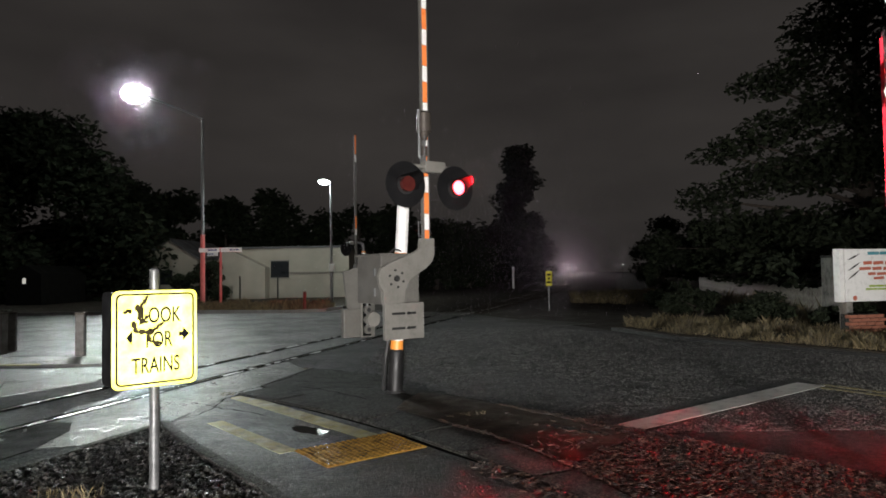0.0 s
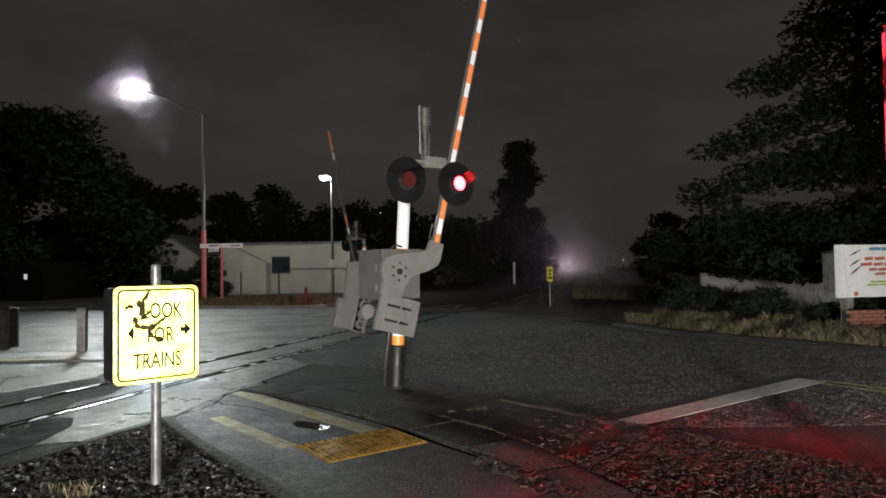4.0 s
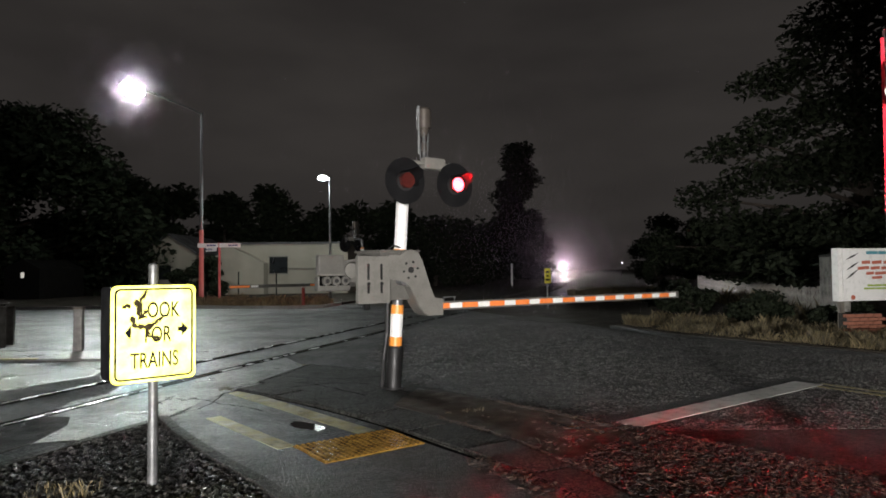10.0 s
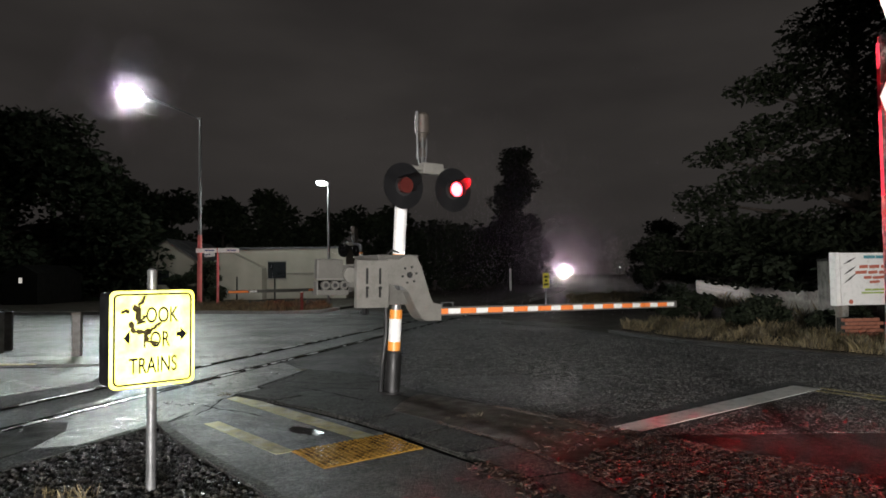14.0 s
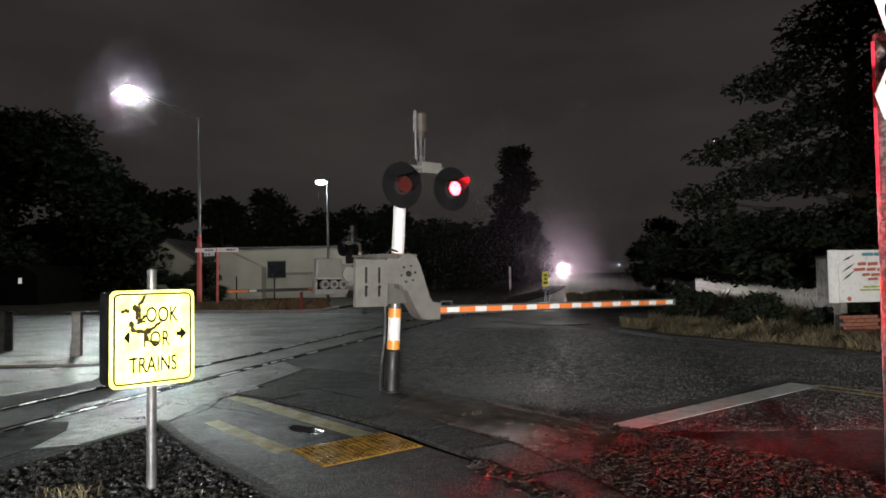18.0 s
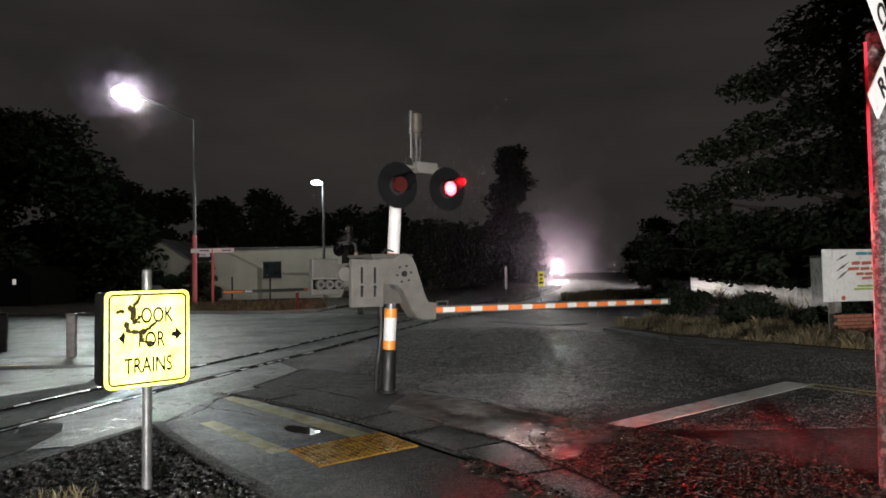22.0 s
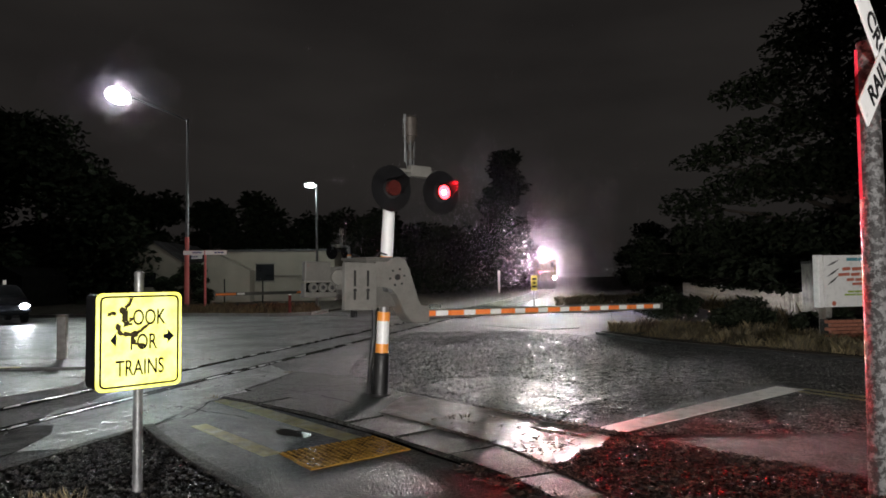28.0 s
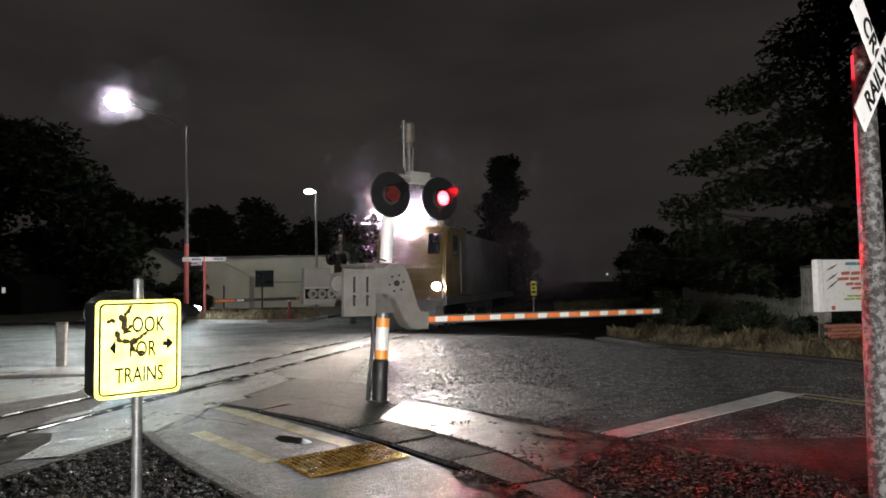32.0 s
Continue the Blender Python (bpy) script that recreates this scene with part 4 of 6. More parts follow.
def look_sign():
    """Deep lit box sign for walkers on a steel post."""
    root = thing("crossing_sign", pose(-2.135, 4.86, 0.02, 0, 0, 42), "yellow lit box sign on a galvanised post, daubed with scrawl", "sign")
    w, h, z = 0.6, 0.705, 1.155
    bm = mesh()
    rod(bm, (0.03, 0.1, 0), (0.03, 0.1, 1.66), 0.036, 0.036, 18)
    post = part("post", bm, GALVANISED, root, "galvanised steel tube post", smooth=True)
    bm = mesh()
    rod(bm, (0.03, 0.1, 1.66), (0.03, 0.1, 1.672), 0.036, 0.02, 18)
    part("post_cap", bm, GALVANISED, post)
    bm = mesh()
    box(bm, (w * 0.98, 0.3, h * 0.98), (0, 0.14, z), bevel=0.035)
    part("box", bm, BLACK_PAINT, root, "deep matt black sign box")

    def plate(name, wide, high, r, front, back, material, label=""):
        out = []
        for cx, cz, a0 in ((wide / 2 - r, high / 2 - r, 0), (-wide / 2 + r, high / 2 - r, 90), (-wide / 2 + r, -high / 2 + r, 180), (wide / 2 - r, -high / 2 + r, 270)):
            for k in range(6):
                a = radians(a0 + 18 * k)
                out.append((cx + r * math.cos(a), cz + r * math.sin(a)))
        bm = mesh()
        prism(bm, out, front, back, Matrix.Translation((0, 0, z)) @ SIDE)
        return part(name, bm, material, root, label)
    plate("panel", w, h, 0.045, 0.012, 0.03, SIGN_FACE, "glowing yellow panel")
    # border as a thin frame of four bars with round corners
    bm = mesh()
    iw, ih, r = w - 0.055, h - 0.055, 0.035
    pts = []
    for cx, cz, a0 in ((iw / 2 - r, ih / 2 - r, 0), (-iw / 2 + r, ih / 2 - r, 90), (-iw / 2 + r, -ih / 2 + r, 180), (iw / 2 - r, -ih / 2 + r, 270)):
        for k in range(6):
            a = radians(a0 + 18 * k)
            pts.append(Vector((cx + r * math.cos(a), -0.031, z + cz + r * math.sin(a))))
    for a, b in zip(pts, pts[1:] + pts[:1]):
        d = b - a
        box(bm, (d.length + 0.006, 0.006, 0.014), (a + b) / 2, (0, -math.degrees(math.atan2(d.z, d.x)), 0))
    part("border", bm, BLACK_PAINT, root)
    for words, x, dz, size in (("LOOK", 0.035, 0.165, 0.155), ("FOR", 0.02, -0.015, 0.155), ("TRAINS", 0.0, -0.2, 0.155)):
        bm = text_mesh(words, size, Matrix.Translation((x, -0.032, z + dz)) @ Matrix.Diagonal((0.66, 1, 1.05, 1)), 0.002, 0.0015)
        part("lettering", bm, BLACK_PAINT, root)
    # the arrow to one side has lost its shaft
    for outline in ([(0.245, 0), (0.195, 0.05), (0.195, 0.017), (0.165, 0.017), (0.165, -0.017), (0.195, -0.017), (0.195, -0.05)], [(-0.21, -0.008), (-0.17, 0.045), (-0.165, 0.0), (-0.172, -0.055)]):
        bm = mesh()
        prism(bm, outline, 0.031, 0.035, Matrix.Translation((0, 0, z + 0.02)) @ SIDE)
        part("arrow", bm, BLACK_PAINT, root)
    scrawl = surface("brown_scrawl", (0.03, 0.02, 0.003), (0.07, 0.05, 0.01), 20.0, (0.5, 0.7), 60, 0.1)
    rng = random.Random(8)
    strokes = [[(-0.07, 0.305), (-0.08, 0.275), (-0.1, 0.25), (-0.118, 0.21), (-0.122, 0.15), (-0.105, 0.12), (-0.085, 0.135), (-0.055, 0.175)],
               [(-0.222, 0.195), (-0.19, 0.213), (-0.17, 0.187)], [(-0.145, 0.24), (-0.11, 0.2), (-0.1, 0.14)],
               [(-0.158, 0.135), (-0.154, 0.082), (-0.12, 0.056), (-0.06, 0.048), (-0.006, 0.068), (0.034, 0.1), (0.053, 0.128)],
               [(-0.006, 0.068), (-0.046, 0.042), (-0.068, 0.015), (-0.046, -0.012), (0.0, -0.036), (0.04, -0.03)]]
    for s in strokes:
        line = []
        for (x0, z0), (x1, z1) in zip(s, s[1:]):
            for k in range(5):
                line.append(Vector((x0 + (x1 - x0) * k / 5 + rng.gauss(0, 0.004), 0, z0 + (z1 - z0) * k / 5 + rng.gauss(0, 0.004))))
        bm = mesh()
        rows = []
        for k, p in enumerate(line):
            d = line[min(k + 1, len(line) - 1)] - line[max(k - 1, 0)]
            side = Vector((-d.z, 0, d.x)).normalized() * rng.uniform(0.006, 0.021)
            rows.append([bm.verts.new(Vector((q.x, y, q.z + z))) for q, y in ((p - side, -0.0345), (p + side, -0.0345), (p + side, -0.031), (p - side, -0.031))])
        for r0, r1 in zip(rows, rows[1:]):
            for k in range(4):
                bm.faces.new((r0[k], r0[(k + 1) % 4], r1[(k + 1) % 4], r1[k]))
        part("scrawl", bm, scrawl, root, "dark brown scrawl of paint")


look_sign()


def small_look_sign():
    root = thing("crossing_sign", pose(4.3, 27.6, 0, 0, 0, 15), "small yellow crossing sign on a pale post", "sign")
    bm = mesh()
    rod(bm, (0, 0.03, 0), (0, 0.03, 1.75), 0.03, 0.03, 10)
    part("post", bm, GALVANISED, root)
    bm = mesh()
    box(bm, (0.27, 0.02, 0.62), (0, 0, 1.36), bevel=0.006)
    part("panel", bm, surface("yellow_sheet", (0.65, 0.58, 0.06), (0.75, 0.68, 0.09), 9.0, (0.3, 0.5), 40, 0.0), root, "yellow reflective panel")
    bm = mesh()
    for z, w in ((1.52, 0.17), (1.36, 0.11), (1.2, 0.2)):
        box(bm, (w, 0.006, 0.09), (0, -0.012, z))
    part("lettering", bm, BLACK_PAINT, root)


small_look_sign()


def crossbuck():
    root = thing("railway_crossing_post", pose(3.25, 4.62, 0.02, 0, 0, TURN), "flaking white timber post with white railway crossing boards", "sign")
    bm = mesh()
    lean = -0.016
    rng = random.Random(2)
    rings = []
    for k in range(14):
        z = 3.28 * k / 13
        rings.append([bm.verts.new((lean * z / 3.28 + (0.098 - 0.03 * z / 3.28 + rng.uniform(-0.003, 0.003)) * math.cos(2 * math.pi * i / 14), (0.098 - 0.03 * z / 3.28 + rng.uniform(-0.003, 0.003)) * math.sin(2 * math.pi * i / 14), z)) for i in range(14)])
    for a, b in zip(rings, rings[1:]):
        for i in range(14):
            bm.faces.new((a[i], a[(i + 1) % 14], b[(i + 1) % 14], b[i]))
    bm.faces.new(rings[-1])
    bm.faces.new(rings[0][::-1])
    part("post", bm, WOOD_WHITE, root, "round timber post with flaking white paint", smooth=True)
    # pale strip coloured red, as the flashers light it
    bm = mesh()
    box(bm, (0.01, 0.022, 1.1), (-0.068, 0.052, 2.68), bevel=0.003)
    part("edge_strip", bm, CRIMSON, root, "narrow edge strip, red flasher light put into its colour")
    for words, tilt, y, slide, inset in (("CROSSING", 45, -0.1, 0.085, 0.0), ("RAILWAY", -45, -0.118, 0.0, -0.06)):
        m = Matrix.Translation((0.0, y, 3.12)) @ pose(0, 0, 0, 0, tilt) @ Matrix.Translation((slide, 0, 0))
        bm = mesh()
        box(bm, (1.3, 0.014, 0.21), bevel=0.004)
        blade = part("board", bm, REFLECT_WHITE, root, "white crossing board with black letters", at=m)
        bm = text_mesh(words, 0.2, Matrix.Translation((inset, -0.011, 0)), 0.002, 0.003)
        part("lettering", bm, BLACK_PAINT, blade)


crossbuck()


def notice_board():
    root = thing("notice_board", pose(8.98, 15.0, 0.06, 0, 0, 10), "white notice board with red and green printing over a brick plinth", "sign")
    bm = mesh()
    box(bm, (2.1, 0.06, 1.2), (1.16, 0, 1.38), bevel=0.008)
    panel = part("panel", bm, WHITE_PAINT, root, "white printed panel")
    bm = mesh()
    box(bm, (0.1, 0.2, 1.22), (0.05, 0.1, 1.38), bevel=0.008)
    part("side_panel", bm, WHITE_PAINT, root)
    red = surface("faded_red_print", (0.4, 0.1, 0.06), (0.5, 0.16, 0.1), 9.0, (0.5, 0.7), 40, 0.0)
    green = surface("green_print", (0.25, 0.36, 0.04), (0.33, 0.44, 0.07), 9.0, (0.5, 0.7), 40, 0.0)
    teal = surface("teal_print", (0.05, 0.22, 0.26), (0.1, 0.33, 0.38), 9.0, (0.5, 0.7), 40, 0.0)
    for z, h, m, words in ((1.66, 0.075, red, ((0.62, 0.22), (0.9, 0.26), (1.18, 0.2))), (1.53, 0.07, red, ((0.55, 0.3), (0.86, 0.24), (1.16, 0.28))), (1.41, 0.065, red, ((0.72, 0.2), (1.0, 0.3))), (1.31, 0.06, red, ((0.9, 0.26),)), (1.13, 0.045, green, ((0.72, 0.16), (0.92, 0.2), (1.1, 0.12))), (1.06, 0.04, green, ((0.7, 0.3), (1.0, 0.26))), (1.88, 0.07, teal, ((0.78, 0.3), (1.05, 0.2)))):
        for x, w in words:
            bm = mesh()
            box(bm, (w, 0.006, h), (x + 0.08, -0.033, z), (0, -3 if m is red else 0, 0))
            part("print_bar", bm, m, panel)
    bm = mesh()
    rod(bm, (0.34, -0.036, 0.86), (0.34, -0.03, 0.86), 0.055, 0.055, 16)
    part("print_dot", bm, red, panel)
    for x, z, w, tilt in ((0.5, 1.8, 0.36, -24), (0.5, 1.58, 0.4, -30), (0.5, 1.4, 0.42, -35)):
        bm = mesh()
        prism(bm, [(-w / 2, -0.004), (0, -0.026), (w / 2, 0.0), (0, 0.014)], 0.031, 0.037, Matrix.Translation((x - 0.16, 0, z)) @ pose(0, 0, 0, 0, tilt) @ SIDE)
        part("claw_stripe", bm, BLACK_PAINT, panel)
    for x in (0.12, 2.1):
        bm = mesh()
        box(bm, (0.1, 0.1, 1.4), (x, 0.09, 0.7), bevel=0.005)
        part("post", bm, TIMBER, root)
    # brick plinth, course by course
    plinth = thing("brick_plinth", pose(9.05, 14.85, 0.06, 0, 0, 10), "low red brick plinth in dry grass", "plinth")
    bm = mesh()
    box(bm, (0.85, 0.3, 0.5), (0.45, 0.12, 0.25))
    part("mortar", bm, CONCRETE, plinth)
    bm = mesh()
    box(bm, (0.22, 0.1, 0.07), bevel=0.006)
    me = finish("brick", bm, BRICK)
    for row in range(6):
        for k in range(4):
            ob = new("brick", me)
            ob.parent = plinth
            ob.matrix_basis = pose(0.13 + k * 0.23 - (0.1 if row % 2 else 0), -0.035, 0.045 + row * 0.083)


notice_board()


def bollards():
    bm = mesh()
    box(bm, (0.17, 0.17, 0.86), (0, 0, 0.43), bevel=0.02)
    root = thing("bollard", pose(-7.5, 13.46, 0.05, 0, 0, 12), "weathered pale timber bollard at the path", "bollard", "bollards along the path")
    part("post", bm, BOLLARD_GREY, root)
    bm = mesh()
    box(bm, (0.19, 0.19, 0.05), (0, 0, 0.87), bevel=0.015)
    part("cap", bm, TIMBER, root)
    for x, y, r in ((-10.0, 15.1, 20), (-9.5, 14.0, -8), (-10.9, 16.2, 5)):
        copy_thing(root, pose(x, y, 0.05 if y < 14.2 else 0.0, 0, 0, r))


bollards()


def street_lamp():
    root = thing("street_lamp", pose(-13.4, 36.0, 0.08), "tall steel street lamp with a lit head on an outreach arm", "lamp")
    bm = mesh()
    rod(bm, (0, 0, 0), (0, 0, 10.4), 0.12, 0.055, 16)
    part("pole", bm, GALVANISED, root, smooth=True)
    bm = mesh()
    rod(bm, (0, 0, 0), (0, 0, 3.9), 0.135, 0.115, 16)
    part("pole_foot", bm, surface("pale_post_paint", (0.5, 0.11, 0.1), (0.6, 0.17, 0.15), 3, (0.4, 0.6), 30, 0.1), root, smooth=True)
    bm = mesh()
    pts = [Vector((0, 0, 10.3)), Vector((-0.6, 0, 10.62)), Vector((-1.6, 0, 11.05)), Vector((-2.7, 0, 11.5)), Vector((-3.4, 0, 11.78))]
    tube(bm, pts, 0.035, 8)
    part("arm", bm, GALVANISED, root, smooth=True)
    bm = mesh()
    box(bm, (0.95, 0.42, 0.16), (-3.8, 0, 11.9), (0, 20, 0), bevel=0.05)
    head = part("head", bm, GALVANISED, root)
    # bowl wider than the head: the lamp's glare is put into its shape
    bm = mesh()
    bmesh.ops.create_uvsphere(bm, u_segments=20, v_segments=12, radius=0.6, matrix=pose(-3.85, 0, 11.76, 0, 15) @ Matrix.Diagonal((1.1, 0.85, 0.72, 1)))
    part("lens", bm, LAMP_LENS, head, "oversize glowing bowl drawn for the lens and its glare", smooth=True)


street_lamp()


def yard_lamp():
    root = thing("street_lamp", pose(-6.72, 38.3, 0.08), "slim street lamp with a small lit head", "lamp")
    bm = mesh()
    rod(bm, (0, 0, 0), (0, 0, 7.0), 0.09, 0.06, 12)
    part("pole", bm, GALVANISED, root, smooth=True)
    bm = mesh()
    box(bm, (0.75, 0.3, 0.1), (-0.35, 0, 7.12), (0, 8, 0), bevel=0.03)
    head = part("head", bm, GALVANISED, root)
    bm = mesh()
    bmesh.ops.create_uvsphere(bm, u_segments=16, v_segments=10, radius=0.3, matrix=pose(-0.38, 0, 7.04) @ Matrix.Diagonal((1.1, 0.7, 0.5, 1)))
    part("lens", bm, SMALL_LENS, head, "glowing white lens", smooth=True)
    bm = mesh()
    box(bm, (0.3, 0.03, 0.45), (0.02, -0.1, 2.0))
    part("plate", bm, WHITE_PAINT, root)


yard_lamp()


def street_name():
    root = thing("street_sign", pose(-11.4, 33.1, 0.08), "white street name blades on a red post", "sign")
    bm = mesh()
    rod(bm, (0, 0, 0), (0, 0, 3.05), 0.06, 0.06, 12)
    part("post", bm, surface("post_paint", (0.5, 0.1, 0.1), (0.62, 0.16, 0.15), 3, (0.4, 0.6), 30, 0.1), root, smooth=True)
    for x, w, z, r in ((-0.55, 1.05, 2.92, 4), (0.55, 1.05, 2.92, 4), (-0.4, 0.8, 2.72, -30)):
        bm = mesh()
        box(bm, (w, 0.03, 0.22), (x, -0.06, z), (0, 0, r), bevel=0.006)
        blade = part("blade", bm, REFLECT_WHITE, root, "white reflective name blade")
        bm = mesh()
        for k in range(5):
            box(bm, (w * 0.13, 0.006, 0.07), (x - w * 0.3 + k * w * 0.15, -0.08, z), (0, 0, r))
        part("lettering", bm, surface("blue_print", (0.06, 0.07, 0.2), (0.1, 0.12, 0.3), 9, (0.5, 0.7), 40, 0.0), blade)


street_name()

# ---- buildings and fences ----


def hall():
    root = thing("commercial_building", pose(-16.2, 47.0, 0.08), "low cream rendered building with a flat roof", "building")
    bm = mesh()
    box(bm, (9.2, 14, 3.55), (4.6, 7, 1.775))
    wall = part("wall", bm, CREAM_WALL, root)
    bm = mesh()
    box(bm, (9.5, 14.3, 0.14), (4.6, 7, 3.62))
    part("roof", bm, ROOF, root, "dark flat roof edge")
    bm = mesh()
    box(bm, (1.3, 0.06, 1.15), (4.25, -0.02, 2.05))
    win = part("window", bm, DARK_GLASS, root, "dark shuttered window")
    for x, w, z, h in ((4.25, 1.4, 2.66, 0.07), (4.25, 1.4, 1.44, 0.07)):
        bm = mesh()
        box(bm, (w, 0.09, h), (x, -0.04, z))
        part("sill", bm, GREY_PAINT, win)
    bm = mesh()
    box(bm, (4.3, 0.08, 0.12), (7.1, -0.05, 1.78))
    part("handrail", bm, TIMBER, root, "dark rail along the wall")
    bm = mesh()
    prism(bm, [(-2.2, 0.0), (2.2, 0.0), (2.2, 2.2), (0, 3.3), (-2.2, 2.2)], -6, 0, Matrix.Translation((1.3, -1.2, 0)) @ SIDE)
    part("side_gable", bm, CREAM_WALL, root)
    # slim dark posts in front
    for x, y in ((-14.2, 45.0), (-11.6, 45.0)):
        post = thing("marker_post", pose(x, y, 0.08), "slim dark marker post in front of the building", "post")
        bm = mesh()
        rod(bm, (0, 0, 0), (0, 0, 1.6), 0.05, 0.045, 10)
        part("shaft", bm, BLACK_PAINT, post, smooth=True)
    post = thing("marker_post", pose(-6.35, 29.35, 0.08), "short red marker post in dry grass", "post")
    bm = mesh()
    rod(bm, (0, 0, 0), (0, 0, 0.85), 0.07, 0.07, 12)
    part("shaft", bm, surface("dull_red_paint", (0.16, 0.025, 0.02), (0.25, 0.04, 0.03), 9, (0.5, 0.7), 40, 0.1), post, smooth=True)
    bm = mesh()
    rod(bm, (0, 0, 0.85), (0, 0, 0.88), 0.07, 0.04, 12)
    part("cap", bm, WHITE_PAINT, post, smooth=True)


hall()


def house():
    root = thing("house", pose(-21.1, 50.0, 0.08), "pale gabled house among trees", "house")
    bm = mesh()
    prism(bm, [(-2.1, 0), (2.1, 0), (2.1, 3.0), (0, 4.45), (-2.1, 3.0)], -9, 0, SIDE)
    part("wall", bm, CREAM_WALL, root)
    for s in (-1, 1):
        bm = mesh()
        box(bm, (2.75, 9.4, 0.12), (s * 1.13, 4.4, 3.76), (0, s * 34.6, 0))
        part("roof", bm, ROOF, root, "dark gable roof")
    bm = mesh()
    box(bm, (0.9, 0.05, 1.1), (-0.3, -0.02, 1.6))
    part("window", bm, DARK_GLASS, root)


house()


def board_fence():
    """Pale boards behind the verge, half hidden by leaves."""
    root = thing("board_fence", pose(10.45, 17.8, 0.08), "pale upright board fence behind shrubs", "fence")
    a, b = Vector((0, 0, 0)), Vector((9.0, 33.0, 0))
    d = (b - a).normalized()
    ang = math.degrees(math.atan2(d.y, d.x))
    n = 200
    rng = random.Random(6)
    bm = mesh()
    box(bm, (0.167, 0.02, 1.0), (0, 0, 0.5), bevel=0.004)
    me = finish("fence_board", bm, FENCE)
    for k in range(n):
        ob = new("fence_board", me)
        ob.parent = root
        ob.matrix_basis = Matrix.Translation(a.lerp(b, (k + 0.5) / n) + Vector((0, 0, rng.uniform(-0.09, 0.03)))) @ pose(0, 0, 0, 0, rng.gauss(0, 1.6), ang)
    for z in (0.25, 0.8):
        bm = mesh()
        mid = (a + b) / 2
        box(bm, ((b - a).length, 0.04, 0.09), (mid.x + 0.04, mid.y, z), (0, 0, ang))
        part("rail", bm, FENCE, root)


board_fence()


def wall_end():
    """Rendered end of a garden wall beside the notice board, daubed and stained."""
    root = thing("garden_wall", pose(9.62, 15.9, 0.06, 0, 0, 77), "pale rendered wall end with flaking paint beside the board", "wall")
    bm = mesh()
    box(bm, (1.7, 0.16, 1.82), (0.85, -0.08, 0.91), bevel=0.012)
    part("wall", bm, FLAKED_WALL, root)
    bm = mesh()
    box(bm, (1.74, 0.2, 0.07), (0.85, -0.08, 1.855), bevel=0.015)
    part("coping", bm, CONCRETE, root)
    rng = random.Random(44)
    for x, z, w, h in ((0.5, 1.45, 0.4, 0.1), (0.6, 1.3, 0.5, 0.08), (0.4, 1.02, 0.3, 0.09)):
        bm = mesh()
        ring = [(w * (1 + 0.3 * rng.uniform(-1, 1)) * math.cos(k * 0.6283) / 2, h * (1 + 0.3 * rng.uniform(-1, 1)) * math.sin(k * 0.6283) / 2) for k in range(10)]
        prism(bm, ring, -0.006, 0.0, Matrix.Translation((x, 0, z)) @ SIDE)
        part("daub", bm, BRICK, root, "dull red daub of paint")


wall_end()

# ---- trees, shrubs and grass ----


def leaves(clumps, count, size, seed, flat_leaf=0.5):
    """Leaf sprays: narrow bent quads scattered through clumps (centre, radii)."""
    rng = random.Random(seed)
    verts, faces = [], []
    total = sum(r[0] * r[1] * r[2] for _, r in clumps) ** 1.0
    for c, r in clumps:
        n = max(20, int(count * (r[0] * r[1] * r[2]) / total))
        for _ in range(n):
            d = Vector((rng.gauss(0, 1), rng.gauss(0, 1), rng.gauss(0, 1))).normalized() * rng.random() ** 0.45
            p = Vector((c[0] + d.x * r[0], c[1] + d.y * r[1], c[2] + d.z * r[2]))
            s = size * rng.uniform(0.5, 1.5)
            u = Vector((rng.gauss(0, 1), rng.gauss(0, 1), rng.gauss(0, flat_leaf))).normalized()
            v = u.cross(Vector((rng.gauss(0, 1), rng.gauss(0, 1), rng.gauss(0, 1)))).normalized()
            k = len(verts)
            verts += [p - u * s, p + v * s * 0.45, p + u * s, p - v * s * 0.45]
            faces.append((k, k + 1, k + 2, k + 3))
    return verts, faces


def tree(name, at, height, clumps, count, leaf, label, seed, trunk=0.3):
    root = thing(name, pose(*at), label, "tree")
    rng = random.Random(seed + 50)
    bm = mesh()
    top = Vector((rng.uniform(-0.3, 0.3), rng.uniform(-0.3, 0.3), height * 0.85))
    pts = [Vector((0, 0, -0.1)), top * 0.33 + Vector((0.12, 0, 0)), top * 0.66 - Vector((0.1, 0.1, 0)), top]
    for k, (a, b) in enumerate(zip(pts, pts[1:])):
        rod(bm, a, b, trunk * (1 - 0.27 * k), trunk * (1 - 0.27 * (k + 1)), 12)
    trunk_ob = part("trunk", bm, BARK_TRUNK, root, smooth=True)
    for c, r in clumps:
        bm = mesh()
        c = Vector(c)
        start = top * min(0.9, max(0.15, (c.z - 0.12 * Vector((c.x, c.y, 0)).length) / height))
        mid = start.lerp(c, 0.55) + Vector((0, 0, 0.15))
        rod(bm, start, mid, trunk * 0.28, trunk * 0.15, 8)
        rod(bm, mid, c, trunk * 0.15, trunk * 0.05, 8)
        part("limb", bm, BARK_TRUNK, trunk_ob)
    v, f = leaves(clumps, count, leaf, seed)
    stuff("crown", v, f, LEAF, "dark crown of small leaves", "", root)
    return root


